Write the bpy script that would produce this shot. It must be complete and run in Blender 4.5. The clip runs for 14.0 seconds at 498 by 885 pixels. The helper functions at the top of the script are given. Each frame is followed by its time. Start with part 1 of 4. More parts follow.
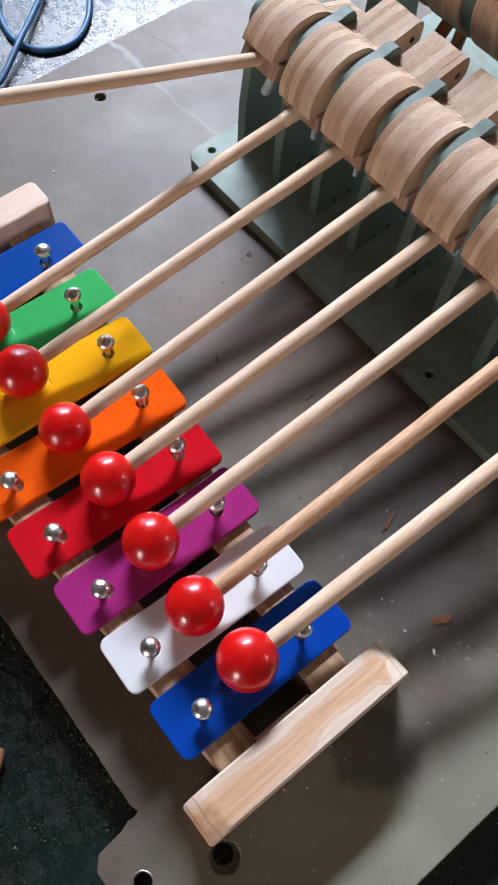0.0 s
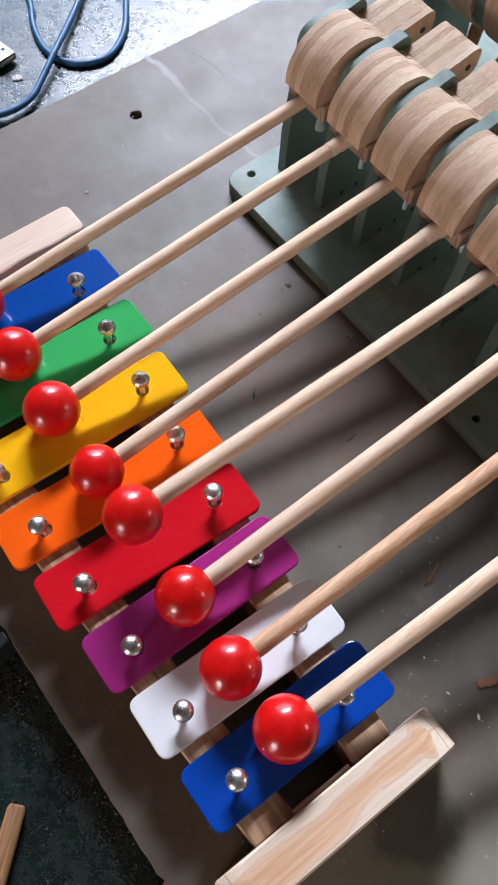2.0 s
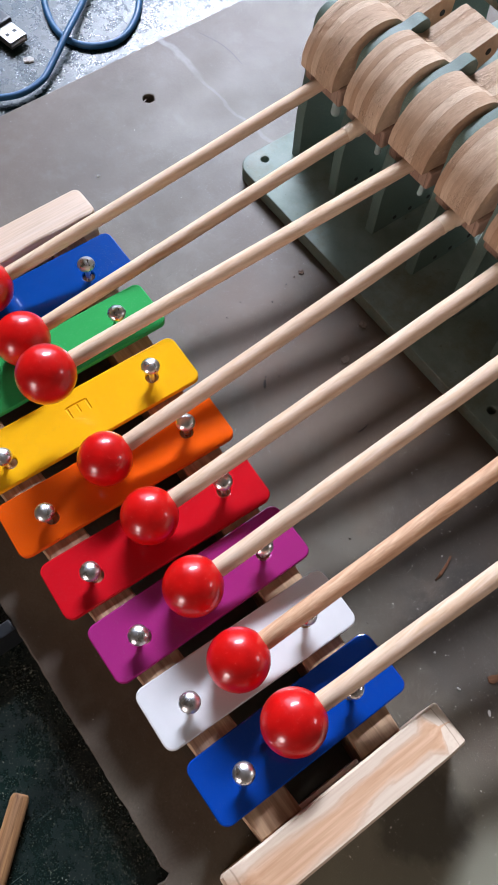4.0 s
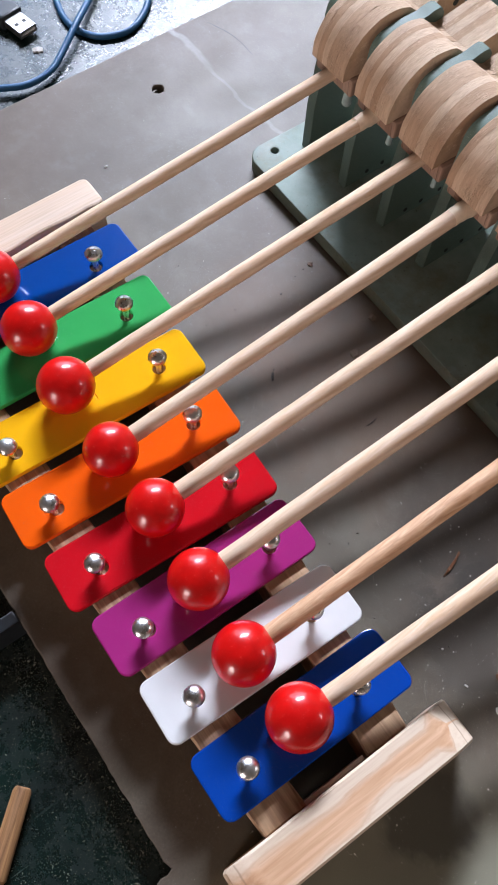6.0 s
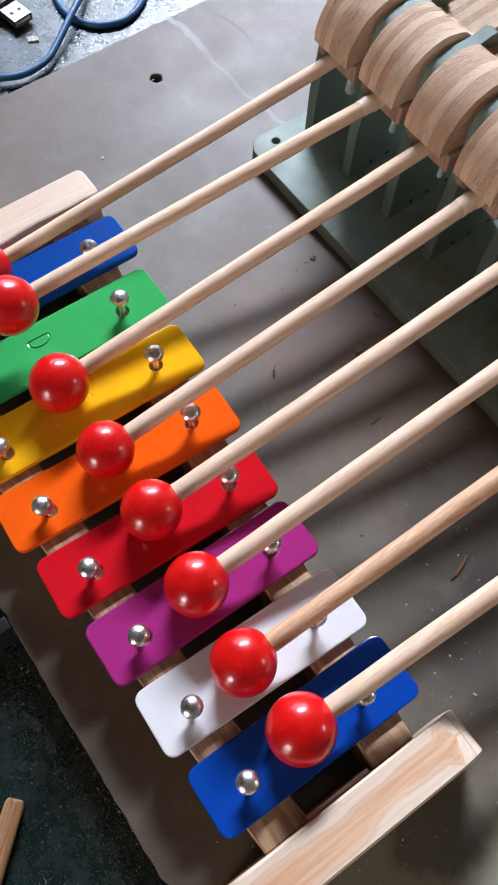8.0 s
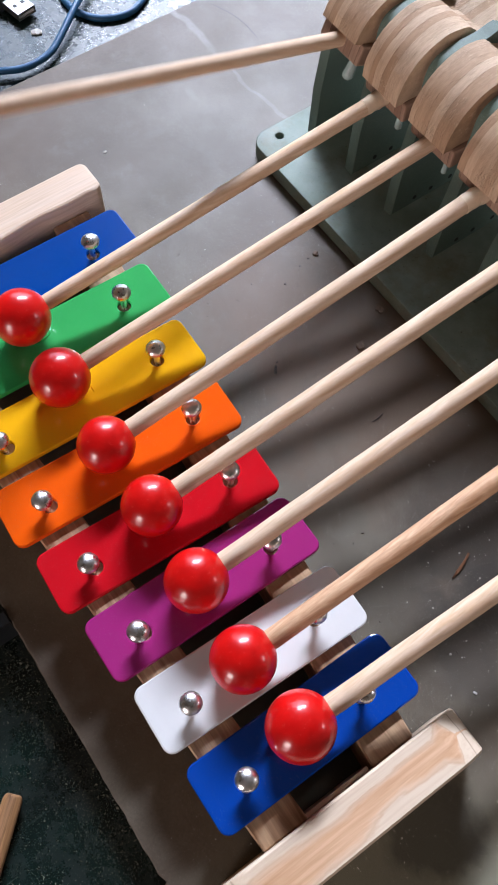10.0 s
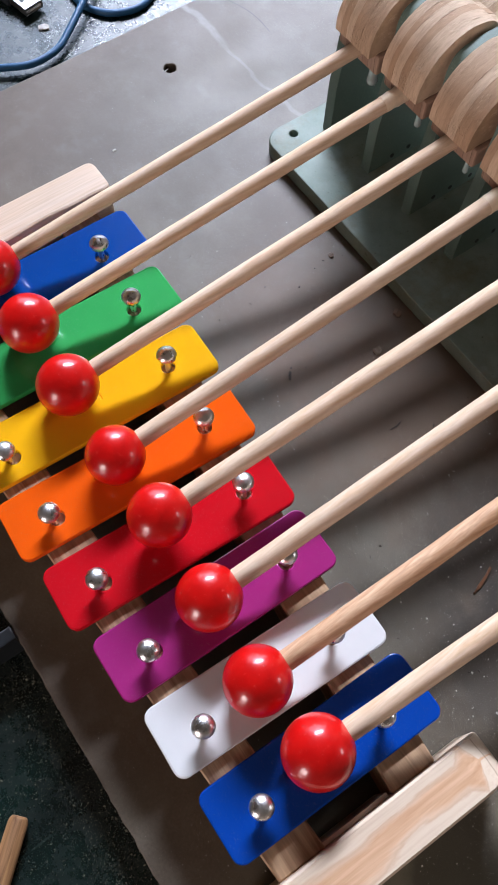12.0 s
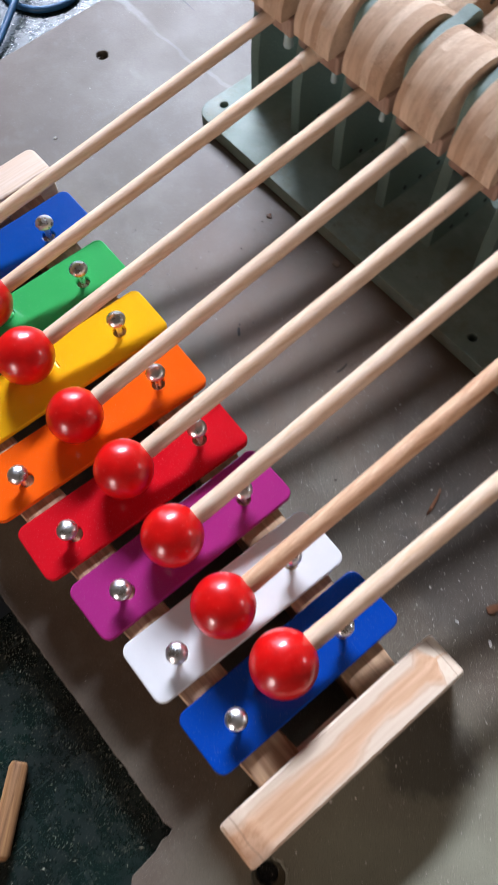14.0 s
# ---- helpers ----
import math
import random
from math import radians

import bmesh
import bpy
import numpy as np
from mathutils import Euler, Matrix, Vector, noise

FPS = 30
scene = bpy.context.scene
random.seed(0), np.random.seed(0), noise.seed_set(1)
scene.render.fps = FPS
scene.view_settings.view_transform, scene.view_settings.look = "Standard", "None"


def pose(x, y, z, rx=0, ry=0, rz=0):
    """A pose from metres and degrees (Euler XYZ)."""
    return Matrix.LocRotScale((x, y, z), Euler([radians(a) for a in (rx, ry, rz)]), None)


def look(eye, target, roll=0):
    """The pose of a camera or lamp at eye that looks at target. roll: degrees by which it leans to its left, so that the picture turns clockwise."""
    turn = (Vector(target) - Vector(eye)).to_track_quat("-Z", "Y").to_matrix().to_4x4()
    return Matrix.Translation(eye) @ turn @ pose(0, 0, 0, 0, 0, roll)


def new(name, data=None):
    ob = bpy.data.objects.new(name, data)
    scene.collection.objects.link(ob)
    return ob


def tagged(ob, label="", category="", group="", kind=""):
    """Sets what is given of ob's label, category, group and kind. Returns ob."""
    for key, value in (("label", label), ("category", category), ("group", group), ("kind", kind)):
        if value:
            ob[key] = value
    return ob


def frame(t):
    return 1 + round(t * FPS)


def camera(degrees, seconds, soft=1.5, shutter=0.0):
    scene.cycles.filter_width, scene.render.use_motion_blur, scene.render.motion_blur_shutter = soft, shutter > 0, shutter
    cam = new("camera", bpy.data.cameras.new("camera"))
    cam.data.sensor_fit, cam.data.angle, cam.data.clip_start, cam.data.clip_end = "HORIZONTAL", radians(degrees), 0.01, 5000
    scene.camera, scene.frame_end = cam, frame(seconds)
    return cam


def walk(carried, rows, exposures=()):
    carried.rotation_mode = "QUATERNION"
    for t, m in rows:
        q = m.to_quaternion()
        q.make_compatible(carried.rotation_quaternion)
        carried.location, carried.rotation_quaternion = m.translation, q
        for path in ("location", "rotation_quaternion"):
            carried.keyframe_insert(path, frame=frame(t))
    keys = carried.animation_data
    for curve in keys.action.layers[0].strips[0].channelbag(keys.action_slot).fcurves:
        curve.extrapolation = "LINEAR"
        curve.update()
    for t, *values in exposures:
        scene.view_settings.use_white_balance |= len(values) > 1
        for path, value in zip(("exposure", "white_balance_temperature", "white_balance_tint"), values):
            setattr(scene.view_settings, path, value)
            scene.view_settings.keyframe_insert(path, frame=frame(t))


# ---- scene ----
EXPOSURES = ((0.0, 0.10, 6260, 24), (3.2, 0.10, 6260, 24), (5.5, 0.18, 6260, 24), (8.0, 0.18, 6260, 24), (10.5, 0.14, 6260, 24), (12.5, 0.12, 6260, 24), (13.0, 0.14, 6260, 24), (13.4, 0.28, 6260, 24), (14.0, 0.25, 6260, 24))
cam = camera(33.40, 14.0, 1.05, 0.45)
PATH = [
    (0, (0.25129, -0.01895, 0.34841), (0.11922, 0.09520, -0.01149), 2.40),
    (0.5, (0.24341, -0.02052, 0.34503), (0.10971, 0.09361, -0.01428), 2.56),
    (1, (0.23726, -0.01912, 0.34528), (0.10273, 0.09422, -0.01397), 2.66),
    (1.5, (0.22956, -0.01311, 0.34546), (0.09521, 0.09751, -0.01470), 2.40),
    (2, (0.22447, -0.01253, 0.34148), (0.08951, 0.09678, -0.01884), 2.23),
    (2.5, (0.22465, -0.01247, 0.33910), (0.08931, 0.09600, -0.02134), 2.20),
    (3, (0.22502, -0.01310, 0.33819), (0.09004, 0.09483, -0.02255), 2.33),
    (3.2, (0.22157, -0.01319, 0.33797), (0.08824, 0.09258, -0.02402), 2.16),
    (5.5, (0.22488, -0.01162, 0.33261), (0.08913, 0.09068, -0.02947), 1.63),
    (6, (0.22306, -0.01328, 0.33191), (0.08772, 0.08808, -0.03059), 1.53),
    (6.5, (0.22522, -0.01140, 0.32936), (0.08938, 0.08967, -0.03304), 1.40),
    (7, (0.22476, -0.00815, 0.32709), (0.08949, 0.09133, -0.03596), 0.99),
    (7.5, (0.22056, -0.00812, 0.32375), (0.08538, 0.09099, -0.03943), 0.89),
    (8, (0.21925, -0.00868, 0.32162), (0.08385, 0.09050, -0.04147), 0.90),
    (10.5, (0.21864, -0.00804, 0.31938), (0.08465, 0.08854, -0.04492), 0.94),
    (11, (0.21645, -0.00626, 0.31665), (0.08130, 0.08797, -0.04784), 0.07),
    (11.5, (0.21417, -0.00651, 0.31436), (0.07905, 0.08763, -0.05017), 0.10),
    (12, (0.20992, -0.00526, 0.31199), (0.07459, 0.08897, -0.05244), 0.16),
    (12.5, (0.20824, -0.00100, 0.30950), (0.07249, 0.09373, -0.05464), 0.28),
    (13, (0.20649, 0.00175, 0.31044), (0.07052, 0.09469, -0.05408), -0.31),
    (13.5, (0.21640, 0.00173, 0.30960), (0.08051, 0.09596, -0.05462), -1.25),
    (14, (0.24078, -0.00625, 0.32120), (0.10704, 0.08732, -0.04398), -5.41),
]
walk(cam, [(t, look(eye, target, roll)) for t, eye, target, roll in PATH], EXPOSURES)

HB = 0.029          # top of the bars above the board
TABLE = -0.018      # bench top, one board's thickness below


# ---- light ----
world = bpy.data.worlds.new("workshop_sky")
scene.world = world
world.use_nodes = True
sky = world.node_tree.nodes.new("ShaderNodeTexSky")
sky.sky_type, sky.sun_disc = "NISHITA", False
sky.sun_elevation, sky.sun_rotation = radians(50), radians(-45)
back = world.node_tree.nodes["Background"]
back.inputs["Strength"].default_value = 0.08
world.node_tree.links.new(sky.outputs[0], back.inputs["Color"])

CENTRE = Vector((0.10, 0.08, 0.0))
E1 = Vector((-1.0, 0.0, 0.0))      # towards the window wall
E2 = Vector((0.0, 1.0, 0.0))


def at_room(a, b, z):
    return CENTRE + E1 * a + E2 * b + Vector((0, 0, z))


def window_light(name, a, b, z, towards, width, height, power, colour):
    lamp = bpy.data.lights.new(name, "AREA")
    lamp.shape, lamp.size, lamp.size_y = "RECTANGLE", width, height
    lamp.energy, lamp.color = power, colour
    ob = new(name, lamp)
    ob.matrix_world = look(at_room(a, b, z), at_room(a, b, z) + towards)
    return ob


window_light("window_light", 1.08, 0.88, 1.08, -E1, 0.84, 0.19, 89, (0.80, 0.915, 1.0))
window_light("window_light_low", 1.08, 0.84, 0.52, -E1, 1.5, 0.48, 9, (0.66, 0.85, 1.0))
window_light("side_window_light", -1.74, 2.20, 0.95, -E2, 0.6, 0.5, 8, (0.96, 0.97, 0.93))
window_light("door_light", -1.14, -3.38, 0.62, E2, 0.9, 1.2, 60, (1.0, 0.90, 0.79))


# ---- materials ----
class Mat:
    """A small builder for node materials."""

    def __init__(self, name, rough=0.5, metal=0.0, coat=0.0, spec=0.5):
        self.m = bpy.data.materials.new(name)
        self.m.use_nodes = True
        self.t = self.m.node_tree
        self.b = self.t.nodes["Principled BSDF"]
        self.set(self.b, "Roughness", rough)
        self.set(self.b, "Metallic", metal)
        self.set(self.b, "Coat Weight", coat)
        self.set(self.b, "Specular IOR Level", spec)
        self.co = self.node("ShaderNodeTexCoord").outputs["Object"]

    def node(self, kind, **values):
        n = self.t.nodes.new(kind)
        for key, value in values.items():
            self.set(n, key.replace("_", " "), value)
        return n

    def set(self, n, key, value):
        if isinstance(value, bpy.types.NodeSocket):
            self.t.links.new(value, n.inputs[key])
        else:
            n.inputs[key].default_value = value

    def scaled(self, x, y, z, turn=0.0):
        n = self.node("ShaderNodeMapping")
        self.set(n, "Vector", self.co)
        n.inputs["Scale"].default_value = (x, y, z)
        n.inputs["Rotation"].default_value = (0, 0, radians(turn))
        return n.outputs[0]

    def noise(self, scale, detail=4.0, rough=0.55, vec=None, distort=0.0):
        n = self.node("ShaderNodeTexNoise", Scale=scale, Detail=detail, Roughness=rough, Distortion=distort)
        self.set(n, "Vector", vec or self.co)
        return n.outputs["Fac"]

    def maths(self, how, a, b=0.0):
        n = self.t.nodes.new("ShaderNodeMath")
        n.operation = how
        for i, v in enumerate((a, b)):
            if isinstance(v, bpy.types.NodeSocket):
                self.t.links.new(v, n.inputs[i])
            else:
                n.inputs[i].default_value = v
        return n.outputs[0]

    def ramp(self, fac, *stops):
        n = self.node("ShaderNodeValToRGB")
        self.set(n, "Fac", fac)
        e = n.color_ramp.elements
        while len(e) < len(stops):
            e.new(0.5)
        for el, (p, c) in zip(e, stops):
            el.position, el.color = p, (*c, 1) if len(c) == 3 else c
        return n.outputs["Color"]

    def grey(self, fac, lo, hi, a=0.0, b=1.0):
        n = self.node("ShaderNodeMapRange")
        for k, v in (("Value", fac), ("From Min", lo), ("From Max", hi), ("To Min", a), ("To Max", b)):
            self.set(n, k, v)
        return n.outputs[0]

    def mix(self, fac, a, b, how="MIX"):
        n = self.t.nodes.new("ShaderNodeMix")
        n.data_type, n.blend_type = "RGBA", how
        for i, v in ((0, fac), (6, a), (7, b)):
            if isinstance(v, bpy.types.NodeSocket):
                self.t.links.new(v, n.inputs[i])
            else:
                n.inputs[i].default_value = v if i == 0 else (*v, 1)
        return n.outputs[2]

    def bump(self, height, strength=0.2, distance=0.0004):
        n = self.node("ShaderNodeBump", Height=height, Strength=strength, Distance=distance)
        self.set(self.b, "Normal", n.outputs[0])

    def colour(self, value):
        if isinstance(value, tuple):
            value = (*value, 1)
        self.set(self.b, "Base Color", value)
        return self

    def rough(self, value):
        self.set(self.b, "Roughness", value)


def rgb(h):
    """A colour from its hex code."""
    return tuple(((int(h[i:i + 2], 16) / 255 + 0.055) / 1.055) ** 2.4 if int(h[i:i + 2], 16) > 10 else int(h[i:i + 2], 16) / 3295 for i in (0, 2, 4))


def paint_material(name, colour, rough=0.09):
    """Enamelled metal bar: even paint with dust specks and a faint orange peel."""
    m = Mat(name, rough, spec=0.34)
    dust = m.noise(2600, 2.0, 0.6)
    specks = m.grey(dust, 0.645, 0.71, 0.0, 0.48)
    tone = m.mix(m.grey(m.noise(60), 0.35, 0.7, 0, 0.35), colour, tuple(c * 0.8 for c in colour))
    m.colour(m.mix(specks, tone, tuple(0.6 * c + 0.20 for c in colour)))
    m.rough(m.grey(m.noise(140, 5), 0.3, 0.7, rough - 0.02, rough + 0.03))
    m.bump(m.noise(420, 2), 0.012, 0.0003)
    return m.m


def wood_material(name, pale, dark, along=(1, 0, 0), rings=140.0, rough=0.55, fine=900.0, marks=0.0):
    """Plain-sawn wood; the grain runs along one axis."""
    m = Mat(name, rough, spec=0.35)
    s = tuple(0.045 if a else 1.0 for a in along)
    vec = m.scaled(*s)
    grain = m.noise(rings, 6, 0.6, vec, 0.6)
    pores = m.noise(fine, 3, 0.7, m.scaled(*(0.03 if a else 1.0 for a in along)))
    base = m.ramp(grain, (0.30, dark), (0.48, tuple((a + b) / 2 for a, b in zip(pale, dark))), (0.66, pale))
    base = m.mix(m.grey(pores, 0.4, 0.72, 0, 0.45), base, tuple(c * 0.62 for c in dark))
    if marks:
        spots = m.grey(m.noise(420, 3, 0.6, m.scaled(1.0, 0.4, 1.0)), 0.72, 0.76, 0.0, marks)
        base = m.mix(spots, base, tuple(c * 0.35 for c in dark))
    rand = m.node("ShaderNodeObjectInfo").outputs["Random"]
    base = m.mix(m.grey(rand, 0, 1, 0, 0.35), base, tuple(c * 0.75 for c in pale))
    m.colour(base)
    m.bump(pores, 0.25, 0.0003)
    return m.m


def ply_material(name, light, mid, dark, axis=0, layer=0.0036, rough=0.74, stacked=True):
    """Laminated wood: plies stacked along one axis of the object."""
    m = Mat(name, rough, spec=0.3)
    sep = m.node("ShaderNodeSeparateXYZ")
    m.set(sep, "Vector", m.co)
    wob = m.grey(m.noise(45, 3), 0.3, 0.7, -0.0006, 0.0006)
    add = m.node("ShaderNodeMath")
    m.t.links.new(sep.outputs[axis], add.inputs[0])
    m.t.links.new(wob, add.inputs[1])
    div = m.node("ShaderNodeMath")
    div.operation = "DIVIDE"
    m.t.links.new(add.outputs[0], div.inputs[0])
    div.inputs[1].default_value = layer
    flo = m.node("ShaderNodeMath")
    flo.operation = "FLOOR"
    m.t.links.new(div.outputs[0], flo.inputs[0])
    fra = m.node("ShaderNodeMath")
    fra.operation = "FRACT"
    m.t.links.new(div.outputs[0], fra.inputs[0])
    info = m.node("ShaderNodeObjectInfo")
    mul = m.node("ShaderNodeMath")
    mul.operation = "MULTIPLY_ADD"
    m.t.links.new(info.outputs["Random"], mul.inputs[0])
    mul.inputs[1].default_value = 50.0
    m.t.links.new(flo.outputs[0], mul.inputs[2])
    white = m.t.nodes.new("ShaderNodeTexWhiteNoise")
    white.noise_dimensions = "1D"
    m.t.links.new(mul.outputs[0] if stacked else info.outputs["Random"], white.inputs["W"])
    tone = m.ramp(white.outputs["Value"], (0.0, mid), (0.5, tuple((a + b) / 2 for a, b in zip(light, mid))), (1.0, light))
    streak = m.noise(1000, 5, 0.65, m.scaled(*((1.0, 0.16, 0.16) if axis == 0 else (0.16, 1.0, 0.16))), 0.4)
    tone = m.mix(m.grey(streak, 0.40, 0.72, 0, 0.32), tone, dark)
    glue = m.grey(fra.outputs[0], 0.0, 0.09, 0.65 if stacked else 0.0, 0.0)
    tone = m.mix(glue, tone, tuple(c * 0.7 for c in dark))
    pits = m.grey(m.noise(900, 5, 0.72, m.scaled(1.0, 0.25, 0.25)), 0.60, 0.72, 0.0, 0.30)
    torn = m.grey(m.noise(1500, 4, 0.66, m.scaled(1.0, 0.34, 0.34)), 0.48, 0.62)
    where = m.grey(m.noise(75, 4, 0.6), 0.44, 0.60)
    crack = m.node("ShaderNodeMath")
    crack.operation = "MULTIPLY"
    m.t.links.new(torn, crack.inputs[0])
    m.t.links.new(where, crack.inputs[1])
    tone = m.mix(m.grey(crack.outputs[0], 0.2, 1.0, 0.0, 0.42), tone, tuple(min(1, c * 1.12) for c in light))
    m.colour(m.mix(pits, tone, tuple(c * 0.75 for c in dark)))
    height = m.maths("ADD", m.maths("MULTIPLY", streak, 0.55), m.maths("MULTIPLY", crack.outputs[0], 0.35))
    height = m.maths("SUBTRACT", height, m.maths("ADD", m.maths("MULTIPLY", pits, 0.5), m.maths("MULTIPLY", glue, 0.4)))
    facing = m.node("ShaderNodeSeparateXYZ")
    m.set(facing, "Vector", m.node("ShaderNodeTexCoord").outputs["Normal"])
    flank = m.grey(m.maths("ABSOLUTE", facing.outputs[axis]), 0.5, 0.85, 1.0, 0.12)
    m.bump(m.maths("MULTIPLY", height, flank), 1.0, 0.0007)
    return m.m


def end_block_material():
    """Pale sapwood with a tan heartwood flame that widens to one end; growth rings lie flat and show on the worn ends."""
    m = Mat("pine_with_heartwood", 0.55, spec=0.3)
    sep = m.node("ShaderNodeSeparateXYZ")
    m.set(sep, "Vector", m.co)
    x, y, z = sep.outputs
    wob = m.grey(m.noise(70, 6, 0.6, m.scaled(1.0, 0.30, 1.0)), 0.25, 0.75, -0.0030, 0.0030)
    middle = m.grey(y, -0.02, 0.065, 0.2412, 0.2383)
    mag = m.maths("ABSOLUTE", m.maths("ADD", m.maths("SUBTRACT", x, middle), wob))
    half = m.ramp(m.grey(y, -0.0235, 0.0690), (0.0, (0.62,) * 3), (0.30, (0.55,) * 3), (0.68, (0.36,) * 3), (0.86, (0.34,) * 3), (0.91, (0.72,) * 3), (0.95, (0.03,) * 3))
    heart = m.grey(m.maths("DIVIDE", mag, m.maths("MULTIPLY", half, 0.01)), 0.60, 1.25, 1.0, 0.0)
    fine = m.noise(900, 5, 0.65, m.scaled(1.0, 0.04, 1.0))
    base = m.mix(heart, rgb("decab2"), m.ramp(m.noise(500, 4, 0.6, m.scaled(1.0, 0.05, 1.0)), (0.35, rgb("c99b76")), (0.65, rgb("deb693"))))
    base = m.mix(m.grey(fine, 0.45, 0.70, 0, 0.22), base, rgb("b48a68"))
    rim = m.grey(m.maths("ABSOLUTE", m.maths("SUBTRACT", heart, 0.35)), 0.0, 0.25, 0.28, 0.0)
    base = m.mix(rim, base, rgb("b58a66"))
    level = m.maths("ADD", z, m.grey(m.noise(60, 3), 0.3, 0.7, -0.0006, 0.0006))
    ring = m.maths("SINE", m.maths("MULTIPLY", level, 2100.0))
    worn = m.grey(z, 0.0331, 0.0322, 0.0, 1.0)
    base = m.mix(m.maths("MULTIPLY", worn, m.grey(ring, 0.84, 1.0, 0.0, 0.45)), base, rgb("8d6a50"))
    m.colour(base)
    m.bump(fine, 0.2, 0.0003)
    return m.m


def board_material():
    """Grey sealed fibreboard with smears, dust, brown and pale patches, dark oil stains and some painted dowel shadow.
    """
    m = Mat("grey_fibreboard", 0.5, spec=0.26)
    cloud = m.noise(14, 6, 0.6)
    base = m.ramp(cloud, (0.3, rgb("564e42")), (0.5, rgb("665f52")), (0.72, rgb("797264")))
    base = m.mix(m.grey(m.noise(5, 3, 0.5), 0.42, 0.58, 0.0, 0.65), base, m.mix(cloud, rgb("5b4a3e"), rgb("6f6053")))
    fine = m.noise(900, 4, 0.7)
    base = m.mix(m.grey(fine, 0.35, 0.7, 0, 0.35), base, rgb("463d36"))
    grit = m.noise(2700, 2, 0.6)
    place = m.node("ShaderNodeSeparateXYZ")
    m.set(place, "Vector", m.co)
    gritty = m.maths("ADD", m.grey(place.outputs[0], -0.03, 0.14, 0.12, 0.9), m.grey(m.noise(40, 4, 0.6), 0.35, 0.65, -0.1, 0.1))
    gritty = m.maths("MULTIPLY", gritty, m.maths("MAXIMUM", m.grey(place.outputs[1], -0.025, 0.045, 0.18, 1.0), m.grey(place.outputs[0], 0.215, 0.26)))
    base = m.mix(m.maths("MULTIPLY", gritty, m.grey(grit, 0.54, 0.68, 0, 0.6)), base, rgb("2c2621"))
    base = m.mix(m.maths("MULTIPLY", gritty, m.grey(grit, 0.40, 0.26, 0, 0.45)), base, rgb("a39b8f"))
    blotch = m.noise(75, 6, 0.68)
    base = m.mix(m.grey(blotch, 0.52, 0.70, 0.0, 0.16), base, rgb("8b877c"))
    base = m.mix(m.grey(blotch, 0.48, 0.34, 0.0, 0.20), base, rgb("453e36"))
    dust = m.grey(m.noise(2400, 2, 0.6), 0.66, 0.72)
    patch = m.grey(m.noise(25, 3), 0.45, 0.6, 0.0, 0.7)
    amount = m.node("ShaderNodeMath")
    amount.operation = "MULTIPLY"
    m.t.links.new(dust, amount.inputs[0])
    m.t.links.new(patch, amount.inputs[1])
    base = m.mix(amount.outputs[0], base, rgb("c9c4bb"))
    warp = m.grey(m.noise(60, 5, 0.6), 0.2, 0.8, -0.35, 0.35)
    # paler olive tone towards high x and round one point
    pale_patch = m.node("ShaderNodeVectorMath")
    pale_patch.operation = "DISTANCE"
    m.t.links.new(m.co, pale_patch.inputs[0])
    pale_patch.inputs[1].default_value = (0.305, 0.000, 0.0)
    skirt = m.grey(m.maths("ADD", place.outputs[0], m.grey(m.noise(18, 4, 0.55), 0.3, 0.7, -0.016, 0.016)), 0.250, 0.288, 0.0, 0.62)
    thick = m.grey(m.noise(22, 5, 0.6), 0.3, 0.7, 0.5, 0.9)
    base = m.mix(m.maths("MAXIMUM", skirt, m.grey(pale_patch.outputs["Value"], 0.040, 0.095, thick, 0.0)), base, rgb("94947f"))
    base = m.mix(m.maths("MULTIPLY", gritty, m.grey(grit, 0.54, 0.68, 0, 0.45)), base, rgb("3d3a31"))
    base = m.mix(m.maths("MULTIPLY", gritty, m.grey(grit, 0.40, 0.28, 0, 0.30)), base, rgb("bcb8a4"))
    sep = m.node("ShaderNodeSeparateXYZ")
    m.set(sep, "Vector", m.co)
    sx, sy = sep.outputs[0], sep.outputs[1]
    ragged = m.grey(m.noise(420, 4, 0.6), 0.3, 0.7, 0.55, 1.0)
    wander = m.maths("ADD", m.grey(m.noise(48, 2, 0.4), 0.3, 0.7, -0.0022, 0.0022), m.grey(sx, -0.13, -0.02, 0.1945, 0.1995))
    for away, width, lo, hi, amount in ((0.0, 0.0026, -0.150, -0.098, 0.75), (0.0, 0.0013, -0.104, -0.020, 0.55), (-0.0290, 0.0016, -0.088, -0.074, 0.40)):
        gap = m.maths("ABSOLUTE", m.maths("SUBTRACT", m.maths("SUBTRACT", sy, wander), away))
        streak = m.grey(gap, width * 0.4, width, 1.0, 0.0)
        ends = m.maths("MULTIPLY", m.grey(sx, lo, lo + 0.006), m.grey(sx, hi - 0.012, hi, 1.0, 0.0))
        base = m.mix(m.maths("MULTIPLY", m.maths("MULTIPLY", streak, ends), m.maths("MULTIPLY", ragged, amount)), base, rgb("8d8a86"))
    # fourth and fifth patches mix stain with dowel shadow put into the colour
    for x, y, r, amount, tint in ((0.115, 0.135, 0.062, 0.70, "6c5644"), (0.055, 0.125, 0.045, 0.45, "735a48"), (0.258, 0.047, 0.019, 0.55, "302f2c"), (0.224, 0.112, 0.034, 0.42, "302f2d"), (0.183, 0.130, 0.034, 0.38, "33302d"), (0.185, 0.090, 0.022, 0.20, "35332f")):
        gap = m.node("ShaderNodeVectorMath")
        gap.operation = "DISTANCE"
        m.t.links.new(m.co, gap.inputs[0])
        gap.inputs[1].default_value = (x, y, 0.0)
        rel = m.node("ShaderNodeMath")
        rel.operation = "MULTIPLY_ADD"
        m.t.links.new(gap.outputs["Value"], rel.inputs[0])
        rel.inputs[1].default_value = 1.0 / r
